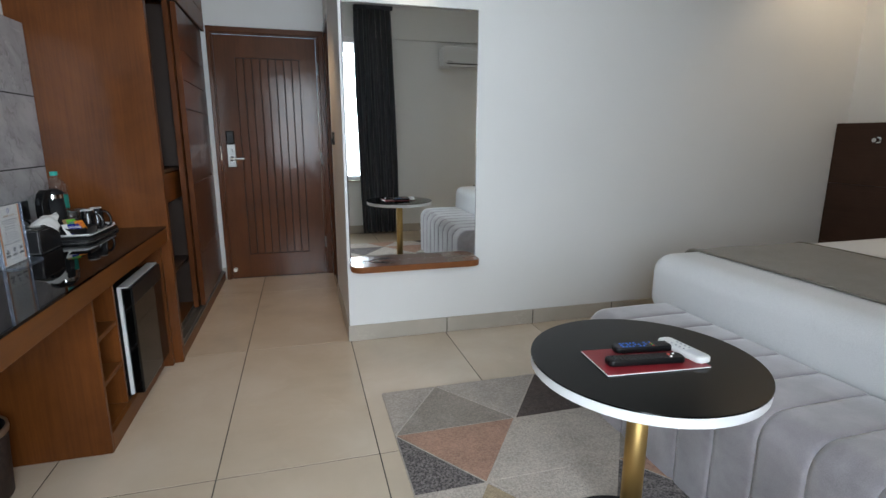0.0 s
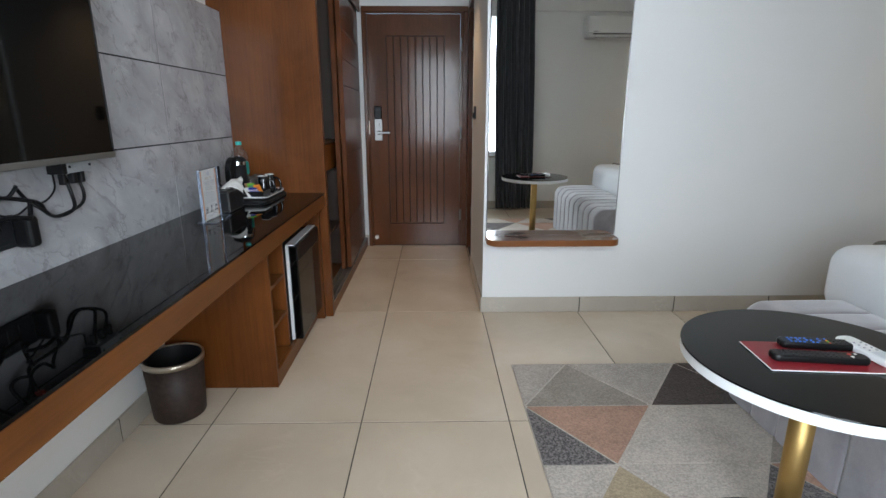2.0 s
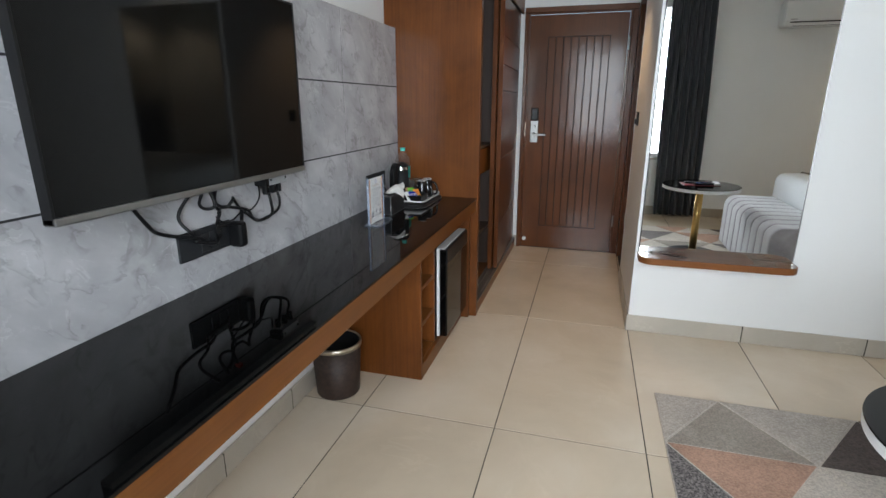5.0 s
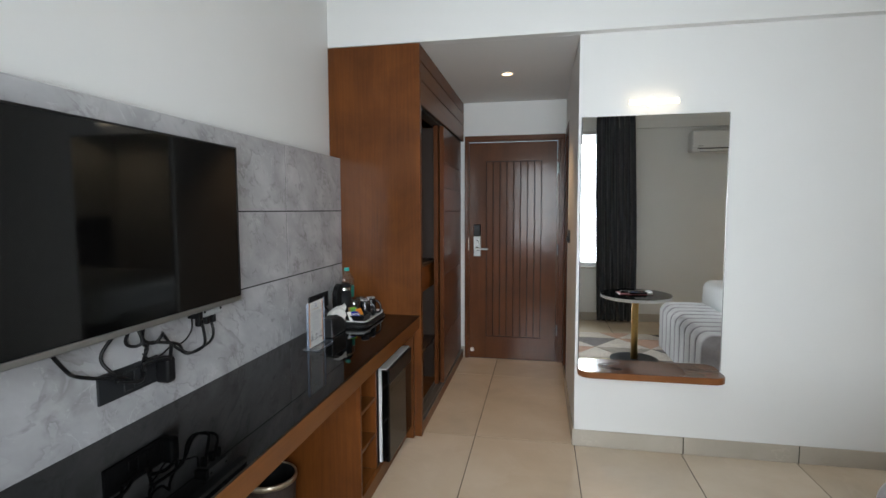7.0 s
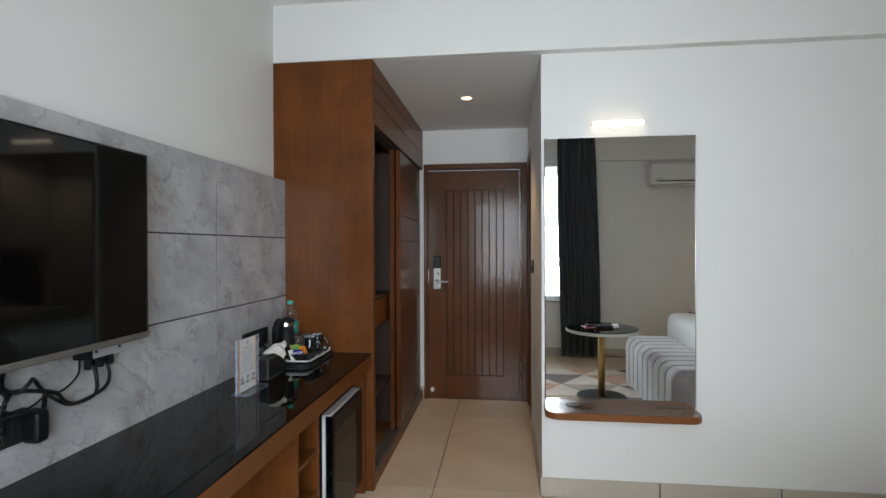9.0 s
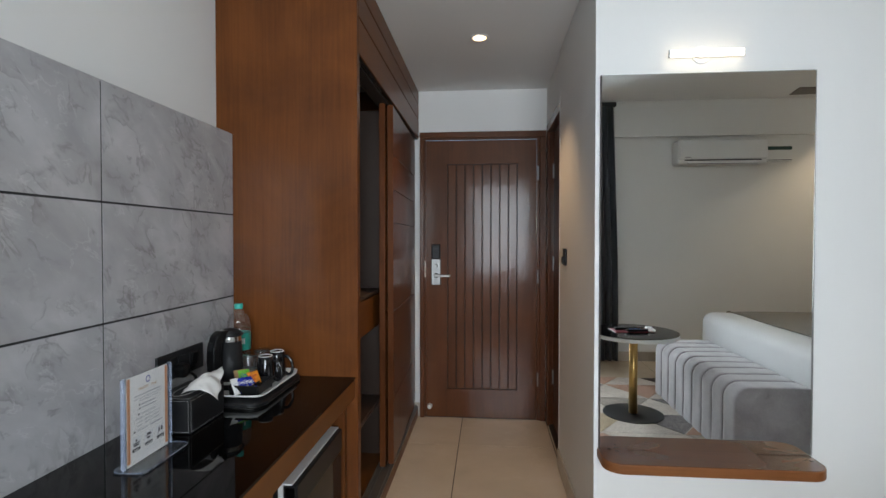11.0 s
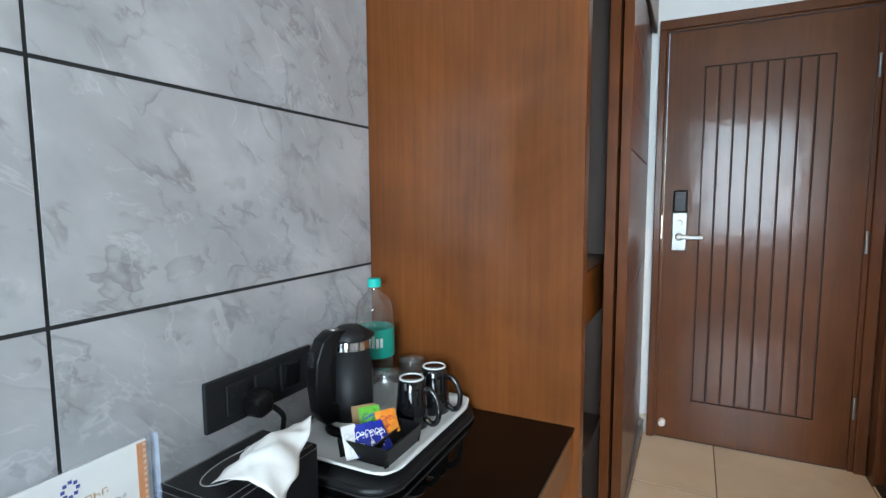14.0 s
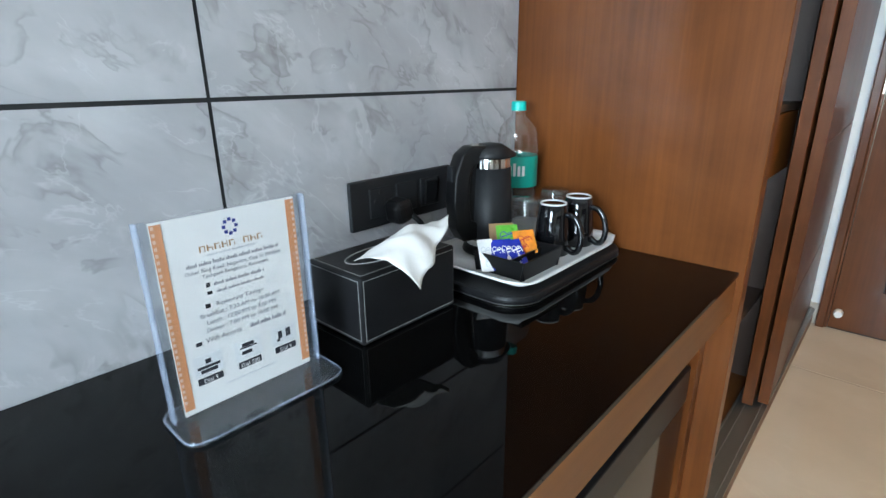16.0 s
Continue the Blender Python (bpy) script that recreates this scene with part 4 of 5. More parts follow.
cable(((1.263, 0.992), (1.305, 1.004), (1.352, 0.994), (1.4, 0.976), (1.449, 0.939), (1.487, 0.922), (1.53, 0.938), (1.552, 0.984), (1.546, 1.045)), 0.0055, BLACK_CORD)
cable(((1.583, 1.045), (1.582, 0.983), (1.555, 0.947), (1.504, 0.925), (1.448, 0.93), (1.398, 0.955), (1.371, 0.989), (1.346, 1.026), (1.317, 1.029), (1.296, 1.007), (1.267, 1.027), (1.257, 1.085)), 0.005, BLACK_CORD, -1.162)
cable(((1.503, 1.05), (1.487, 1.004), (1.421, 0.978), (1.389, 0.971), (1.347, 0.954), (1.272, 0.964), (1.257, 0.984)), 0.0028, "thin black lead hanging below the television")
cable(((1.365, 0.985), (1.372, 0.95), (1.34, 0.945), (1.30, 0.955), (1.26, 0.95), (1.245, 0.93)), 0.006, BLACK_CORD, -1.155)
for a, b in ((1.538, 1.556), (1.575, 1.591), (1.497, 1.509)):
    p = thing("cable_plug", (-1.15, a, 1.02), "black plug in the connector box", "plug", "television plugs")
    part("shell", box(-1.168, -1.148, a, b, 1.012, 1.047, 0.004), "black_plastic", p)

# ---- menu stand on the desk ----
HX, HY0, HY1, HZ0, HZ1 = -1.022, 2.073, 2.251, 0.773, 0.992
ms = thing("sign_holder", (HX, 2.162, HZ0), "clear acrylic stand with a printed hotel information card", "sign")
part("foot_plate", rounded_plate(-1.052, -0.968, 2.068, 2.258, HZ0 + 0.0005, HZ0 + 0.005, (0.02, 0.02, 0.02, 0.02), 0.0012), "acrylic_base", ms)
# Added pale ring: the bright gleam of the foot's edge put in as shape.
rim = [(-1.01 + 0.041 * (abs(math.cos(q)) ** 0.35) * math.copysign(1, math.cos(q)), 2.163 + 0.094 * (abs(math.sin(q)) ** 0.25) * math.copysign(1, math.sin(q)), HZ0 + 0.0035) for q in [2 * math.pi * k / 48 for k in range(49)]]
part("foot_rim", tube(rim, 0.0012, 6, 1), "acrylic_edge", ms, "bluish ring imitating the foot's bright edge", True)
part("front_sheet", box(HX + 0.0025, HX + 0.0055, HY0, HY1, HZ0 + 0.005, HZ1, 0.0008, 1), "acrylic", ms)
part("rear_sheet", box(HX - 0.0055, HX - 0.0025, HY0, HY1, HZ0 + 0.005, HZ1, 0.0008, 1), "acrylic", ms)
for a in (HY0, HY1 - 0.0035):
    part("side_edge", box(HX - 0.0058, HX + 0.0058, a, a + 0.0035, HZ0 + 0.005, HZ1, 0.0012, 2), "acrylic_edge", ms, "bluish polished edge")
for a in (HY0 + 0.0036, HY1 - 0.0118):
    part("side_band", box(HX - 0.0022, HX + 0.0022, a, a + 0.0082, HZ0 + 0.005, HZ1, 0.0008, 1), "acrylic_base", ms, "clear acrylic side band")
card = part("card", box(HX - 0.0012, HX + 0.0012, HY0 + 0.0135, HY1 - 0.0125, HZ0 + 0.006, HZ1 - 0.002), "paper_white", ms, "printed white paper card")
CF = HX + 0.0016


def ink(name, rows, mat, lift=0.0):
    """Flat printed marks on the card: rows of y0, y1, z0, z1."""
    part(name, boxes([(CF - 0.0006, CF + lift, a, b, c, d) for a, b, c, d in rows]), mat, card)


def print_line(text, y, z, size, mat="ink_text", align="CENTER"):
    cu = bpy.data.curves.new("print", "FONT")
    cu.body, cu.size, cu.align_x, cu.extrude, cu.resolution_u = text, size, align, 0.00008, 2
    tmp = new("print", cu)
    me = bpy.data.meshes.new_from_object(tmp.evaluated_get(bpy.context.evaluated_depsgraph_get()))
    bpy.data.objects.remove(tmp)
    b = bmesh.new()
    b.from_mesh(me)
    bpy.data.meshes.remove(me)
    bmesh.ops.transform(b, verts=b.verts, matrix=Matrix(((0, 0, 1, CF + 0.0002), (1, 0, 0, y), (0, 1, 0, z), (0, 0, 0, 1))))
    part("print_line", b, mat, card)


def lz(v):
    return HZ1 - 0.002 - v * 0.208


MID = (HY0 + HY1) / 2 + 0.001
for a in (HY0 + 0.0138, HY1 - 0.023):
    ink("border_strip", ((a, a + 0.0102, lz(0.985), lz(0.01)),), "ink_orange")
for a in (HY0 + 0.0146, HY1 - 0.0164):
    tagged(part("border_pattern", boxes([(CF - 0.0006, CF + 0.0002, a, a + 0.0028, lz(0.015 + 0.0325 * k + 0.018), lz(0.015 + 0.0325 * k)) for k in range(29)]), "ink_peach", card), kind="stuff")
ink("emblem", [(MID - 0.009 + 0.0135 * (0.5 + 0.5 * math.cos(k * 0.785)) , MID - 0.0055 + 0.0135 * (0.5 + 0.5 * math.cos(k * 0.785)), lz(0.085) - 0.002 + 0.0075 * math.sin(k * 0.785), lz(0.085) + 0.0015 + 0.0075 * math.sin(k * 0.785)) for k in range(8)], "ink_blue")
for k in range(9):
    if k != 5:
        a, w = MID - 0.035 + 0.0078 * k, 0.0052
        tall, waist = lz(0.155) - lz(0.185), lz(0.185) + (lz(0.155) - lz(0.185)) * (0.45 if k % 2 else 0.85)
        ink("title_mark", ((a, a + 0.0014, lz(0.185), lz(0.155)), (a + 0.0014, a + w, waist, waist + 0.0008), (a + w, a + w + 0.0007, lz(0.185), lz(0.185) + tall * (0.5 if k % 3 else 1.0))), "ink_gold")


def words(name, y0, y1, z, high, mat):
    """A line of small print that cannot be read: bars of letter size, grouped as words."""
    rows, y, k = [], y0, 0
    while y < y1:
        rows.append((y, y + 0.0011, z, z + high * (1.0 if k % 4 == 1 else 0.66)))
        y += 0.0034 if k % 7 == 5 else 0.0018
        k += 1
    ink(name, rows, mat)


words("address_line", MID - 0.05, MID + 0.05, lz(0.252), 0.0042, "ink_faint")
words("phone_line", MID - 0.026, MID + 0.03, lz(0.367), 0.004, "ink_faint")
words("mail_line", MID - 0.024, MID + 0.03, lz(0.407), 0.0034, "ink_faint")
words("subtitle_line", MID - 0.028, MID + 0.026, lz(0.21), 0.0026, "ink_pale")
print_line("Outer Ring Road, Nagavara, Opp to Manyata", MID, lz(0.286), 0.0058)
print_line("Techpark Bengaluru, Karnataka", MID, lz(0.318), 0.0058)
print_line("Restaurant Timings:", MID, lz(0.475), 0.0068)
print_line("Breakfast : 7:30 AM to 10:00 AM", MID, lz(0.52), 0.0068)
print_line("Lunch : 12:00 PM to 3:00 PM", MID, lz(0.562), 0.0068)
print_line("Dinner : 7:00 PM to 10:00 PM", MID, lz(0.603), 0.0068)
print_line("Wifi Access :", MID - 0.022, lz(0.658), 0.0082)
words("password_line", MID + 0.006, MID + 0.05, lz(0.658), 0.0055, "ink_faint")
ink("small_symbol", ((MID - 0.034, MID - 0.030, lz(0.368), lz(0.345)), (MID - 0.034, MID - 0.029, lz(0.407), lz(0.39)), (MID - 0.038, MID - 0.033, lz(0.475), lz(0.452)), (MID - 0.054, MID - 0.048, lz(0.66), lz(0.64))), "ink_dark")
for k, (text, rows) in enumerate((("Dial 9", ((-0.012, 0.012, 0.79, 0.775), (-0.009, 0.009, 0.815, 0.795), (-0.003, 0.003, 0.765, 0.74))),
                                  ("Dial 500", ((-0.01, 0.01, 0.765, 0.757), (-0.007, 0.007, 0.755, 0.735), (-0.008, 0.004, 0.8, 0.78))),
                                  ("Dial 9", ((-0.008, -0.003, 0.79, 0.745), (0.002, 0.008, 0.79, 0.74), (-0.01, -0.006, 0.805, 0.79))))):
    y = MID - 0.045 + 0.045 * k
    ink("tile_edge", ((y - 0.0155, y + 0.0155, lz(0.83), lz(0.715)),), "ink_tile")
    ink("symbol", [(y + a, y + b, lz(c), lz(d)) for a, b, c, d in rows], "ink_dark", 0.0002)
    ink("dial_label", ((y - 0.0135, y + 0.0135, lz(0.875), lz(0.838)),), "ink_dark", 0.0001)
    print_line(text, y, lz(0.87), 0.0066, "paper_white")
words("closing_line", MID - 0.03, MID + 0.03, lz(0.928), 0.003, "ink_pale")

# ---- tissue box ----
tx = thing("tissue_box", (-1.062, 2.404, 0.773), "black leather tissue box with white stitching", "tissue box")
T0, T1, U0, U1, V0, V1 = -1.122, -1.004, 2.312, 2.497, 0.7735, 0.872
part("case", box(T0, T1, U0, U1, V0, V1, 0.004, 3), "black_leather", tx)


def stitches(line):
    rows = []
    (x0, y0, z0), (x1, y1, z1) = line
    n = int((Vector(line[1]) - Vector(line[0])).length / 0.0042)
    for i in range(n):
        u = (i + 0.2) / n
        w2 = 0.6 / n
        a = [x0 + (x1 - x0) * u, y0 + (y1 - y0) * u, z0 + (z1 - z0) * u]
        b = [x0 + (x1 - x0) * (u + w2), y0 + (y1 - y0) * (u + w2), z0 + (z1 - z0) * (u + w2)]
        rows.append(tuple(v for i3 in range(3) for v in (min(a[i3], b[i3]) - 0.0003, max(a[i3], b[i3]) + 0.0003)))
    part("stitching", boxes(rows), "thread_white", tx)


for line in (((T1, U0 + 0.004, V1 - 0.006), (T1, U1 - 0.004, V1 - 0.006)), ((T1, U0 + 0.004, V0 + 0.006), (T1, U1 - 0.004, V0 + 0.006)), ((T1, U0 + 0.005, V0 + 0.006), (T1, U0 + 0.005, V1 - 0.006)),
             ((T0 + 0.004, U0, V1 - 0.006), (T1 - 0.004, U0, V1 - 0.006)), ((T0 + 0.004, U0, V0 + 0.006), (T1 - 0.004, U0, V0 + 0.006)), ((T1 - 0.005, U0, V0 + 0.006), (T1 - 0.005, U0, V1 - 0.006)),
             ((T0 + 0.006, U0 + 0.006, V1), (T1 - 0.006, U0 + 0.006, V1)), ((T1 - 0.006, U0 + 0.006, V1), (T1 - 0.006, U1 - 0.006, V1)), ((T0 + 0.006, U0 + 0.006, V1), (T0 + 0.006, U1 - 0.006, V1))):
    stitches(line)
# The case is closed; a near-black disc paints the shaded opening.
slot = lathe(0, 0, ((0, 0.0006), (1, 0.0006), (1, 0)), 40)
bmesh.ops.scale(slot, verts=slot.verts, vec=(0.024, 0.062, 1))
bmesh.ops.translate(slot, verts=slot.verts, vec=(-1.063, 2.404, V1))
part("slot", slot, "clad_joint", tx, "flat dark oval standing for the shaded opening")
ring = [(-1.063 + 0.029 * math.cos(k * math.pi / 20), 2.404 + 0.067 * math.sin(k * math.pi / 20), V1 + 0.0004) for k in range(41)]
part("slot_stitching", tube(ring, 0.0006, 5, 1), "thread_white", tx)
ts = thing("tissue", (-1.05, 2.404, 0.873), "crumpled white paper tissue drawn from the box", "tissue")
bm = bmesh.new()
P = [Vector(p) for p in ((-1.045, 2.336, 0.882), (-0.955, 2.372, 0.853), (-0.998, 2.482, 0.928), (-1.066, 2.425, 0.884))]
G = 26
vs2 = []
for i in range(G + 1):
    row = []
    for j in range(G + 1):
        u, v = i / G, j / G
        p = (1 - u) * (1 - v) * P[0] + u * (1 - v) * P[1] + u * v * P[2] + (1 - u) * v * P[3]
        p.z += 0.03 * math.sin(math.pi * min(1, 0.25 + 0.75 * v)) * math.sin(math.pi * u) + 0.004 * math.sin(9 * u + 4 * v) + 0.005 * noise.noise(p * 22) - 0.006 * abs(math.sin(5.2 * u + 2.1 * v + 0.6)) + 0.003 * abs(math.sin(11 * v - 4 * u))
        p.x += 0.004 * math.sin(14 * v + 3 * u)
        row.append(bm.verts.new(p))
    vs2.append(row)
for a, b in zip(vs2, vs2[1:]):
    for i in range(G):
        bm.faces.new((a[i], a[i + 1], b[i + 1], b[i]))
part("sheet", bm, "tissue_paper", ts, "", True).modifiers.new("thickness", "SOLIDIFY").thickness = 0.0008
part("tuft", lathe(-1.055, 2.415, ((0.022, 0.868), (0.016, 0.876), (0.01, 0.89)), 14), "tissue_paper", ts)

# ---- tray with tea set ----
bt = thing("base_tray", (-1.04, 2.73, 0.773), "black tray with rounded corners on the desk", "tray")
part("plate", rounded_plate(-1.175, -0.905, 2.535, 2.93, 0.7735, 0.7885, (0.05, 0.06, 0.06, 0.05), 0.006, 12), "black_leather", bt)
# Grey strip round the tray: a glossy reflection line put in as shape.
part("pale_lip", rounded_plate(-1.1756, -0.9044, 2.5344, 2.9306, 0.7745, 0.7752, (0.05, 0.06, 0.06, 0.05), 0.0, 12), "steel", bt, "thin pale strip imitating a reflection along the edge")
wt = thing("serving_tray", (-1.04, 2.735, 0.789), "white rectangular serving tray with flared rim", "tray")
bm = bmesh.new()
NX, NY2 = 20, 30
gr = []
for i in range(NX + 1):
    row = []
    for j in range(NY2 + 1):
        u, v = 2 * i / NX - 1, 2 * j / NY2 - 1
        e = max(abs(u) ** 5, abs(v) ** 6)
        cu = max(0.0, abs(u) + abs(v) - 1.75) * 0.12
        lift = 0.010 * e + (0.007 * abs(v) ** 8)
        row.append(bm.verts.new((-1.045 + u * (0.13 - cu * 0.35), 2.735 + v * (0.182 - cu * 0.3), 0.7895 + lift)))
    gr.append(row)
for a, b in zip(gr, gr[1:]):
    for j in range(NY2):
        bm.faces.new((a[j], b[j], b[j + 1], a[j + 1]))
part("dish", bm, "white_ceramic", wt, "", True).modifiers.new("thickness", "SOLIDIFY").thickness = -0.004
TZ = 0.7938

KX, KY = -1.094, 2.703
kt = thing("electric_kettle", (KX, KY, TZ), "matt black electric kettle with chrome band", "kettle")
part("power_base", lathe(KX, KY, ((0, TZ), (0.05, TZ), (0.052, TZ + 0.004), (0.05, TZ + 0.012), (0.044, TZ + 0.016), (0, TZ + 0.016)), 48), "black_plastic", kt, "", True)
part("foot_ring", lathe(KX, KY, ((0.0, TZ + 0.017), (0.0435, TZ + 0.017), (0.0443, TZ + 0.028), (0.0, TZ + 0.028)), 48), "chrome", kt, "chrome lower band")
part("body", lathe(KX, KY, ((0.0, TZ + 0.028), (0.0437, TZ + 0.028), (0.044, TZ + 0.06), (0.039, TZ + 0.165), (0.0, TZ + 0.165)), 48), "kettle_black", kt, "", True)
part("upper_band", lathe(KX, KY, ((0.0, TZ + 0.165), (0.0394, TZ + 0.165), (0.0386, TZ + 0.182), (0.0, TZ + 0.182)), 48), "chrome", kt, "chrome upper band")
lid = lathe(KX, KY, ((0.0, TZ + 0.182), (0.0402, TZ + 0.182), (0.041, TZ + 0.186), (0.036, TZ + 0.197), (0.022, TZ + 0.206), (0.0, TZ + 0.209)), 48)
sp = Vector((0.30, 0.95, 0)).normalized()
for v in lid.verts:
    d = (Vector((v.co.x - KX, v.co.y - KY, 0))).dot(sp)
    if d > 0.024 and v.co.z < TZ + 0.19:
        v.co += sp * (d - 0.024) * 0.9
part("lid", lid, "kettle_black", kt, "", True)
hdir = -sp


def slab(outline, width, soft):
    """An upright slab along the kettle's handle line: its outline in reach and height, extruded and softened."""
    across = Vector((-sp.y, sp.x, 0))
    bm = bmesh.new()
    sides = []
    for k in (-0.5, 0.5):
        sides.append([bm.verts.new(Vector((KX, KY, TZ + z)) + hdir * d + across * width * k) for d, z in outline])
    bm.faces.new(sides[0])
    bm.faces.new(sides[1][::-1])
    for i in range(len(outline)):
        j = (i + 1) % len(outline)
        bm.faces.new((sides[0][i], sides[0][j], sides[1][j], sides[1][i]))
    bmesh.ops.recalc_face_normals(bm, faces=bm.faces)
    bmesh.ops.bevel(bm, geom=bm.edges[:], offset=soft, segments=3, affect="EDGES", profile=0.5)
    return bm


part("handle", slab(((0.004, 0.205), (0.05, 0.206), (0.071, 0.192), (0.086, 0.155), (0.089, 0.105), (0.083, 0.055), (0.068, 0.03), (0.034, 0.03), (0.034, 0.062), (0.051, 0.07), (0.056, 0.11), (0.052, 0.158), (0.036, 0.176), (0.004, 0.178)), 0.036, 0.0045), "black_plastic", kt, "", True)
part("grip_core", slab(((0.03, 0.05), (0.056, 0.055), (0.06, 0.11), (0.056, 0.17), (0.03, 0.18)), 0.02, 0.002), "black_plastic", kt)
part("lid_button", lathe(KX + hdir.x * 0.036, KY + hdir.y * 0.036, ((0, TZ + 0.2085), (0.008, TZ + 0.208), (0.009, TZ + 0.204)), 20), "steel", kt)
sb = Vector((KX, KY, TZ + 0.158)) + hdir * 0.0855
part("switch", turned(box(sb.x - 0.008, sb.x + 0.008, sb.y - 0.004, sb.y + 0.004, sb.z - 0.014, sb.z + 0.014, 0.002), sb, -17), "socket_plastic", kt)

BX, BY = -1.141, 2.862
bo = thing("water_bottle", (BX, BY, TZ), "clear plastic water bottle with green label and cap", "bottle")
prof = [(0.0, 0.002), (0.03, 0.0), (0.038, 0.006), (0.0395, 0.02)]
for k in range(6):
    z = 0.03 + 0.012 * k
    prof += [(0.0374, z), (0.0398, z + 0.006)]
prof += [(0.039, 0.105), (0.039, 0.165), (0.041, 0.17)]
for k in range(4):
    z = 0.176 + 0.011 * k
    prof += [(0.041 - 0.0006 * k, z), (0.0384 - 0.0008 * k, z + 0.0055)]
prof += [(0.035, 0.222), (0.026, 0.236), (0.0165, 0.245), (0.0135, 0.25), (0.0135, 0.258)]
part("body", lathe(BX, BY, [(r * (1.1 if z < 0.23 else 1.0), TZ + z) for r, z in prof], 40), "bottle_plastic", bo, "", True)
lb = part("label", lathe(BX, BY, ((0.0436, TZ + 0.1), (0.044, TZ + 0.101), (0.044, TZ + 0.164), (0.0436, TZ + 0.165)), 40), "label_green", bo, "green paper label", True)
for k in range(5):
    a = radians(-86 + 12 * k)
    mk = box(-0.0012, 0.0006, -0.0028, 0.0028, TZ + 0.125, TZ + 0.146 + 0.006 * (k == 2), 0.0, 1)
    turned(mk, (0, 0, 0), math.degrees(a))
    bmesh.ops.translate(mk, verts=mk.verts, vec=(BX + 0.0441 * math.cos(a), BY + 0.0441 * math.sin(a), 0))
    part("label_mark", mk, "paper_white", lb)
part("cap", lathe(BX, BY, ((0, TZ + 0.2755), (0.0145, TZ + 0.2755), (0.0155, TZ + 0.273), (0.0155, TZ + 0.257), (0.0137, TZ + 0.257)), 40), "cap_green", bo, "turquoise screw cap")


def tumbler(x, y):
    g = thing("drinking_glass", (x, y, TZ), "upturned clear drinking glass on the tray", "glass", "glasses on the tray")
    part("wall", lathe(x, y, [(r, TZ + z) for r, z in ((0.0325, 0), (0.0335, 0.001), (0.032, 0.05), (0.0298, 0.086), (0.027, 0.092), (0.0, 0.092), (0.0, 0.085), (0.026, 0.084), (0.0292, 0.05), (0.0312, 0.001), (0.0325, 0))], 40), "thin_glass", g, "", True)
    part("base_ring", lathe(x, y, [(r, TZ + z) for r, z in ((0.0, 0.0925), (0.0272, 0.0925), (0.03, 0.0865), (0.0296, 0.083), (0, 0.083))], 40), "glass_edge", g, "thick glass base", True)


tumbler(-1.073, 2.80)
tumbler(-1.068, 2.903)


def mug(x, y, deg):
    g = thing("mug", (x, y, TZ), "upturned glossy black mug with unglazed foot ring", "mug", "mugs on the tray")
    part("bowl", lathe(x, y, [(r, TZ + z) for r, z in ((0.0, 0.096), (0.0215, 0.0965), (0.0235, 0.0985), (0.025, 0.097), (0.0285, 0.075), (0.0325, 0.03), (0.0335, 0.001), (0.0325, 0.0), (0.0305, 0.003), (0.0265, 0.075), (0.0, 0.088))], 48), "black_glaze", g, "", True)
    part("foot_ring", lathe(x, y, [(r, TZ + z) for r, z in ((0.0212, 0.0972), (0.0226, 0.0995), (0.0246, 0.0993), (0.0253, 0.097))], 48), "white_ceramic", g, "pale foot ring", True)
    d = Vector((math.cos(radians(deg)), math.sin(radians(deg)), 0))
    pts = [Vector((x, y, TZ)) + d * r + Vector((0, 0, z)) for r, z in ((0.026, 0.078), (0.04, 0.077), (0.053, 0.062), (0.059, 0.038), (0.055, 0.016), (0.044, 0.008), (0.031, 0.016))]
    part("handle", tube(pts, 0.0058, 10, 6), "black_glaze", g, "", True)


mug(-0.99, 2.765, 5)
mug(-0.982, 2.848, 5)

cd = thing("sachet_caddy", (-0.985, 2.655, TZ), "black two-compartment caddy holding sachets", "caddy")
c0, c1, e0, e1, q1 = -1.042, -0.936, 2.59, 2.71, TZ + 0.037
part("floor", box(c0 + 0.006, c1 - 0.006, e0 + 0.006, e1 - 0.006, TZ + 0.0015, TZ + 0.0045), "black_plastic", cd)


def slant(x0, x1, y0, y1, dx, dy):
    b = box(x0, x1, y0, y1, TZ + 0.001, q1, 0.001, 1)
    for v in b.verts:
        if v.co.z < TZ + 0.02:
            v.co.x += dx
            v.co.y += dy
    return b


part("wall", slant(c1 - 0.003, c1, e0, e1, -0.006, 0), "black_plastic", cd)
part("wall", slant(c0, c0 + 0.003, e0, e1, 0.006, 0), "black_plastic", cd)
part("wall", slant(c0 + 0.003, c1 - 0.003, e0, e0 + 0.003, 0, 0.006), "black_plastic", cd)
part("wall", slant(c0 + 0.003, c1 - 0.003, e1 - 0.003, e1, 0, -0.006), "black_plastic", cd)
part("partition", box(-0.978, -0.975, e0 + 0.006, e1 - 0.006, TZ + 0.003, q1 - 0.008), "black_plastic", cd)


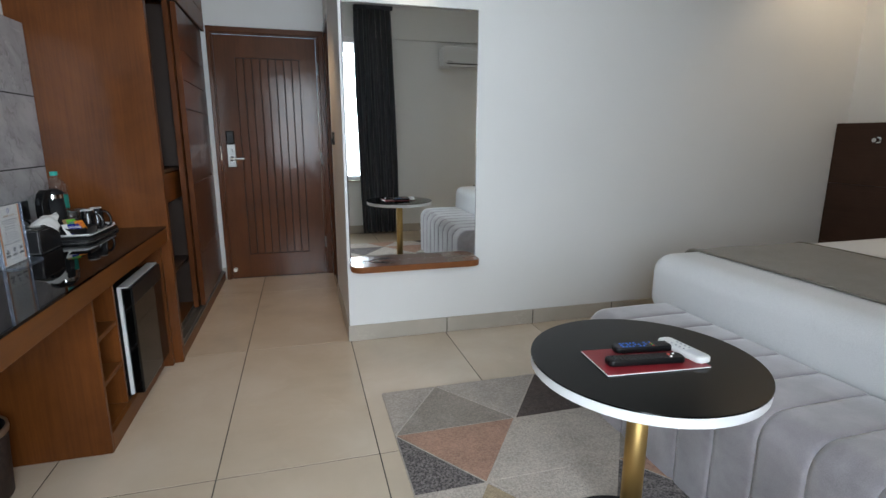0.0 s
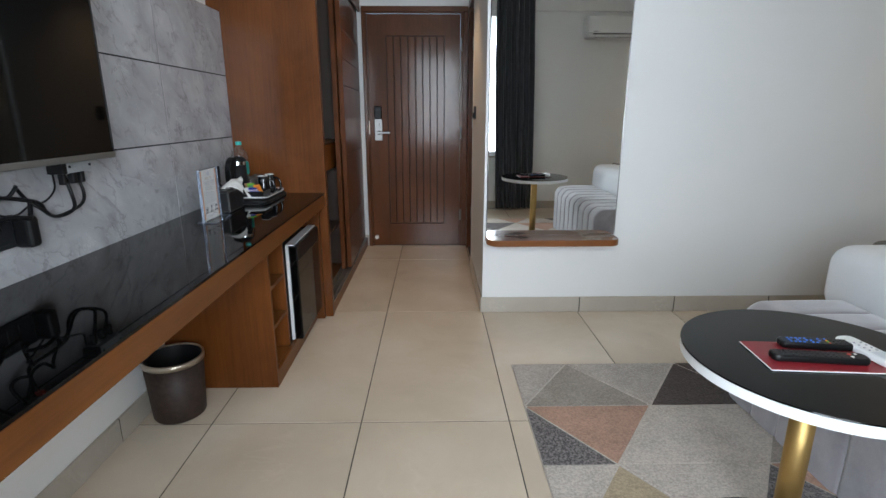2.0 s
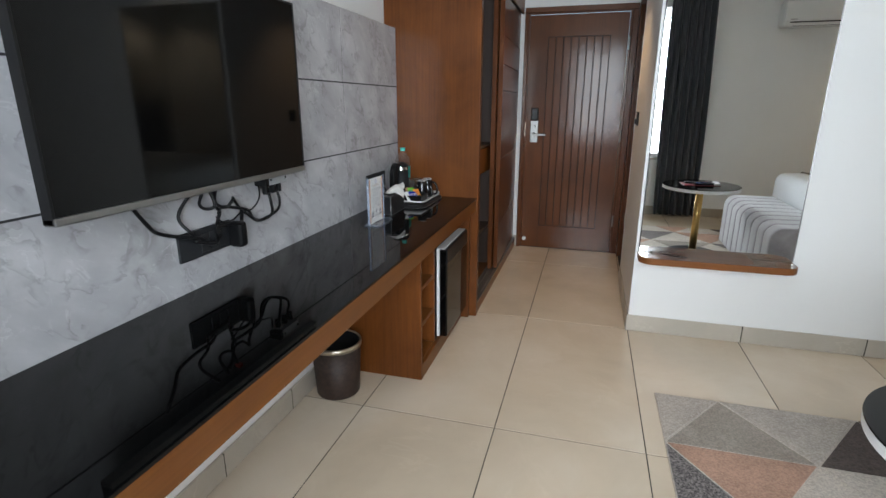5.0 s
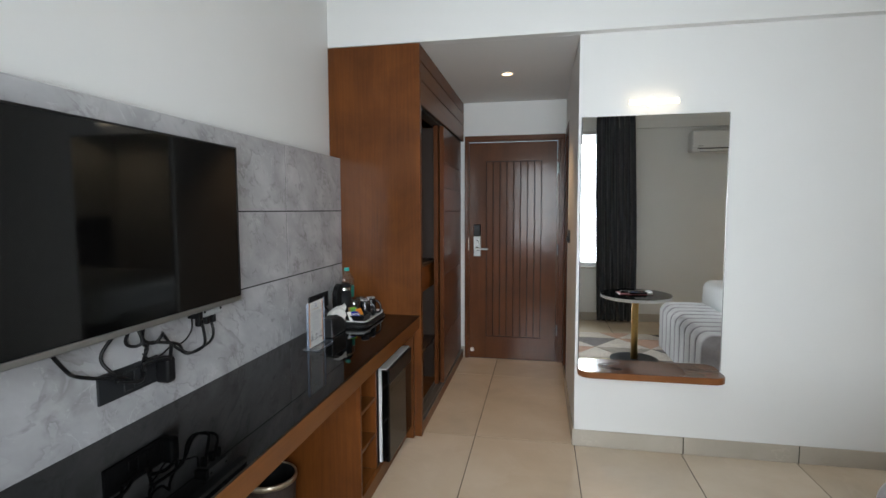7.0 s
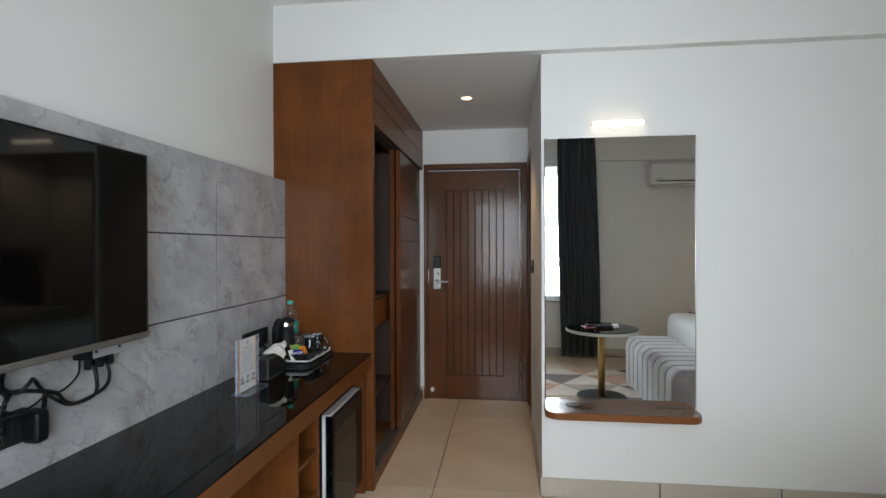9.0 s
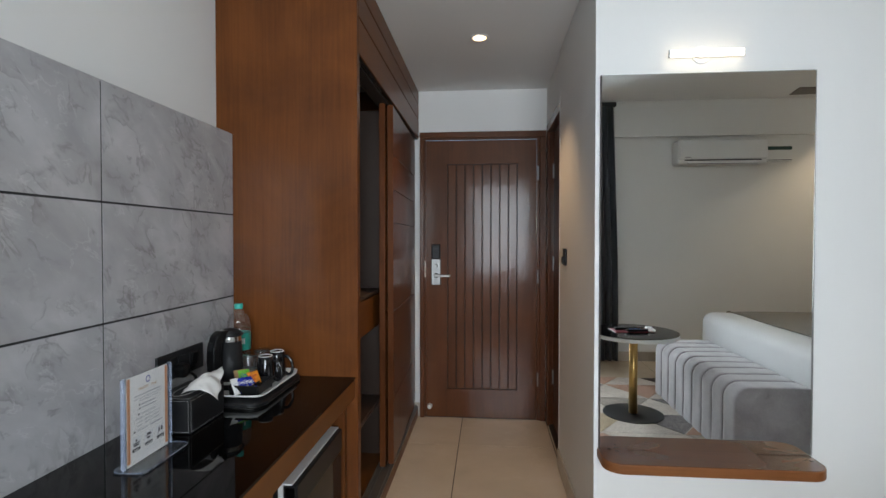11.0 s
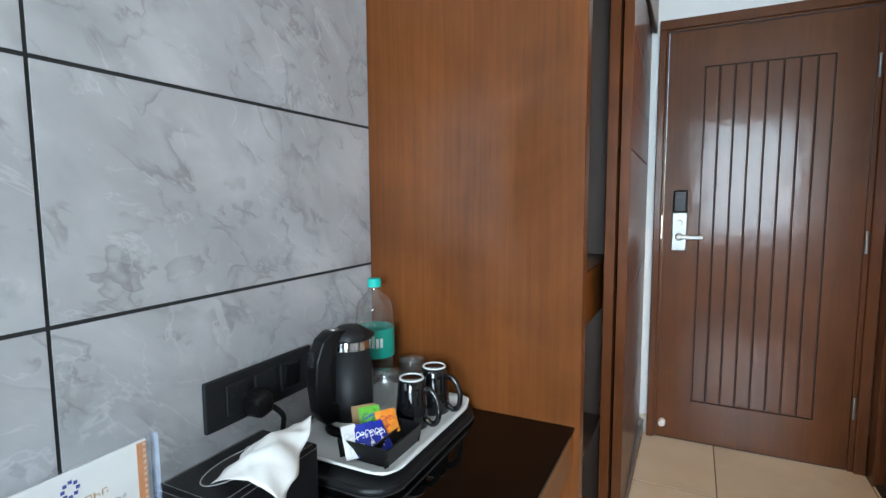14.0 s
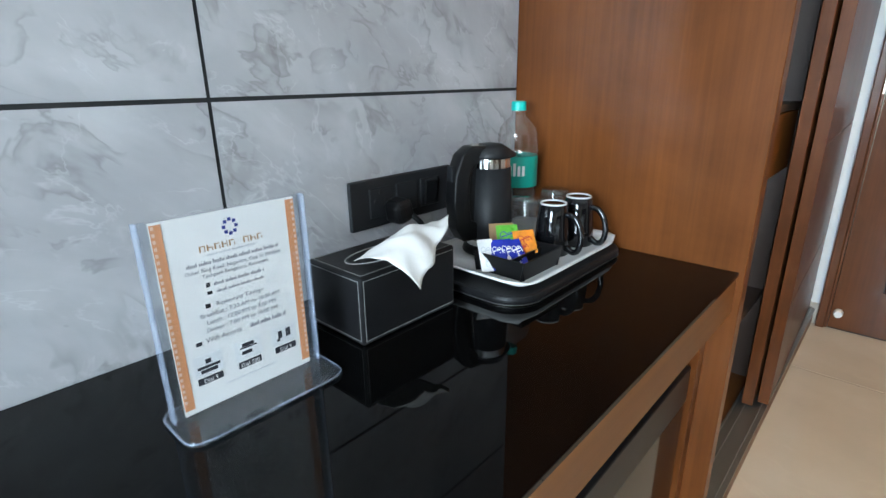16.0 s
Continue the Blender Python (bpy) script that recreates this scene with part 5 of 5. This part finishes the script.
def sachet(name, at, size, tilt, turn, mat, band, label):
    s = thing(name, at, label, "sachet", "sachets in the caddy")
    x, y, z = at
    w3, h3 = size
    b = bmesh.new()
    bmesh.ops.create_grid(b, x_segments=12, y_segments=12, size=0.5)
    for v in b.verts:
        u, t2 = v.co.x * 2, v.co.y * 2
        v.co.z = 0.003 * (1 - u * u) * (1 - t2 * t2) + 0.0012 * noise.noise(Vector((u * 2.3 + x * 40, t2 * 2.3, y * 40)))
    bmesh.ops.scale(b, verts=b.verts, vec=(w3, h3, 1))
    geo = bmesh.ops.duplicate(b, geom=b.faces[:])["geom"]
    vv = [g for g in geo if isinstance(g, bmesh.types.BMVert)]
    for v in vv:
        v.co.z = -v.co.z - 0.0004
    m = Matrix.Translation(at) @ Matrix.Rotation(radians(turn), 4, "Z") @ Matrix.Rotation(radians(tilt), 4, "X")
    bmesh.ops.transform(b, verts=b.verts, matrix=m)
    part("wrapper", b, mat, s, "", True)
    for i, (a, c, q) in enumerate(((-0.2, 0.12, 0.16), (0.12, 0.02, 0.2), (-0.05, -0.24, 0.12))):
        loop = [(w3 * (a + q * math.cos(g * 0.7)), h3 * (c + q * (0.8 + 0.2 * i) * math.sin(g * 0.7)), 0.0028) for g in range(7)]
        swirl = tube(loop, 0.0007, 5, 3)
        bmesh.ops.transform(swirl, verts=swirl.verts, matrix=m)
        part("printed_swirl", swirl, band, s)
    k = boxes(((-w3 * 0.26, w3 * 0.28, h3 * 0.1, h3 * 0.15, 0.0018, 0.003), (-w3 * 0.12, w3 * 0.2, h3 * 0.01, h3 * 0.05, 0.0018, 0.003), (-w3 * 0.22, -w3 * 0.06, -h3 * 0.22, -h3 * 0.12, 0.0018, 0.003)), 0.0005)
    turned(k, (0, 0, 0), 14)
    bmesh.ops.transform(k, verts=k.verts, matrix=m)
    part("printed_panel", k, band, s)


sachet("sachet", (-1.017, 2.597, 0.826), (0.027, 0.058), 55, 55, "paper_white", "ink_pale", "white paper sugar sachet standing in the caddy")
sachet("sachet", (-1.004, 2.612, 0.826), (0.026, 0.056), 50, 54, "foil_blue", "paper_white", "shiny blue sachet with white print")
sachet("sachet", (-0.995, 2.628, 0.826), (0.026, 0.056), 47, 60, "foil_blue", "paper_white", "shiny blue sachet with white print")
sachet("sachet", (-0.986, 2.646, 0.824), (0.026, 0.056), 44, 66, "foil_blue", "paper_white", "shiny blue sachet with white print")
sachet("sachet", (-1.028, 2.655, 0.84), (0.045, 0.056), 68, 50, "paper_brown", "paper_brown", "brown paper tea sachet standing in the caddy")
sachet("sachet", (-1.016, 2.657, 0.842), (0.04, 0.05), 62, 52, "foil_green", "ink_blue", "bright green tea sachet with blue print")
sachet("sachet", (-0.992, 2.676, 0.836), (0.042, 0.044), 58, 60, "foil_orange", "ink_red", "orange tea sachet with red print")
st = thing("stirrer", (-0.955, 2.65, TZ + 0.006), "flat pale wooden stirrer lying in the caddy", "stirrer")
part("stick", box(-0.957, -0.951, 2.6, 2.70, TZ + 0.0047, TZ + 0.0065, 0.0005, 1), "hanger_wood", st)

# ---- folder and remotes on the round table ----
fo = thing("folder", (0.89, 1.122, TTOP), "thin red folder lying on the table", "folder")
part("cover", turned(box(0.742, 1.04, 1.043, 1.2, TTOP + 0.0006, TTOP + 0.0045, 0.001, 1), (0.89, 1.122, TTOP), -5), "folder_red", fo)
part("paper", turned(box(0.74, 1.038, 1.041, 1.198, TTOP + 0.0016, TTOP + 0.0036), (0.89, 1.122, TTOP), -5), "paper_white", fo)


def remote(name, cx, cy, length, width, deg, mat, label, keys):
    r = thing(name, (cx, cy, TTOP + 0.0047), label, "remote control", "remotes on the table")
    c = (cx, cy, TTOP + 0.0047)
    part("body", turned(rounded_plate(cx - length / 2, cx + length / 2, cy - width / 2, cy + width / 2, TTOP + 0.0048, TTOP + 0.022, (width * 0.35,) * 4, 0.005, 8), c, deg), mat, r)
    for u, v, w4, mk in keys:
        k = lathe(cx + u * length, cy + v * width, ((0, TTOP + 0.0236), (w4 * 0.8, TTOP + 0.0236), (w4, TTOP + 0.0218)), 12)
        part("key", turned(k, c, deg), mk, r)
    return r


keys = [(-0.36 + 0.06 * i, v, 0.0032, random.choice(("key_blue", "key_blue", "socket_plastic"))) for i in range(8) for v in (-0.25, 0, 0.25)] + [(0.16, -0.28, 0.003, "ink_red"), (0.16, -0.1, 0.003, "foil_green"), (0.16, 0.1, 0.003, "foil_orange"), (0.16, 0.28, 0.003, "key_blue")] + [(0.25 + 0.06 * i, v, 0.003, "socket_plastic") for i in range(4) for v in (-0.25, 0, 0.25)]
remote("remote_control", 0.92, 1.172, 0.175, 0.044, -8, "black_plastic", "black remote control with blue and coloured keys", keys)
keys = [(-0.4 + 0.055 * i, v, 0.003, "socket_plastic") for i in range(12) for v in (-0.27, 0, 0.27)] + [(0.32, 0.15, 0.005, "ink_red"), (0.32, -0.2, 0.004, "paper_white"), (0.39, 0.2, 0.004, "paper_white")]
remote("remote_control", 0.875, 1.098, 0.22, 0.042, -8, "black_plastic", "long slim black remote control on the folder", keys)
rw = remote("remote_control", 1.022, 1.126, 0.16, 0.05, -84, "white_plastic", "white air conditioner remote control", [(-0.2 + 0.09 * i, v, 0.003, "ink_faint") for i in range(4) for v in (-0.2, 0.2)])
part("display", turned(box(1.022 + 0.02, 1.022 + 0.065, 1.126 - 0.016, 1.126 + 0.016, TTOP + 0.0215, TTOP + 0.0226), (1.022, 1.126, 0.6), -84), "ink_pale", rw)

# ---- coat hanger in the wardrobe ----
hg = thing("coat_hanger", (-1.0, 3.1, 1.9), "pale wooden coat hanger on the wardrobe rail", "hanger")
part("arm", tube(((-1.2, 3.1, 1.80), (-1.1, 3.1, 1.86), (-1.0, 3.1, 1.885), (-0.9, 3.1, 1.86), (-0.8, 3.1, 1.80)), 0.011, 8, 5), "hanger_wood", hg, "", True)
part("hook", tube(((-1.0, 3.1, 1.885), (-1.0, 3.1, 1.925), (-0.985, 3.1, 1.945), (-1.0, 3.1, 1.9505), (-1.015, 3.1, 1.94)), 0.003, 6, 5), "chrome", hg, "chrome hook", True)

# ---- floor tiles ----
jx = [-0.363 + 0.605 * k for k in range(-2, 9)]
jy = [3.01 + 1.2 * k for k in range(-4, 3)]
shared = {}
for x0, x1 in zip(jx, jx[1:]):
    for y0, y1 in zip(jy, jy[1:]):
        a, b, c, d = max(x0, WX), min(x1, EX), max(y0, SY), min(y1, 4.73)
        if b - a < 0.02 or d - c < 0.02:
            continue
        key = (round(b - a, 3), round(d - c, 3))
        if key not in shared:
            ob = part("floor_tile", box(0.002, key[0] - 0.002, 0.002, key[1] - 0.002, -0.02, 0, 0.0012, 1), "floor_tile", floor)
            shared[key] = ob.data
        else:
            ob = new("floor_tile", shared[key])
            ob.parent = floor
        ob.location = (a, c, 0)
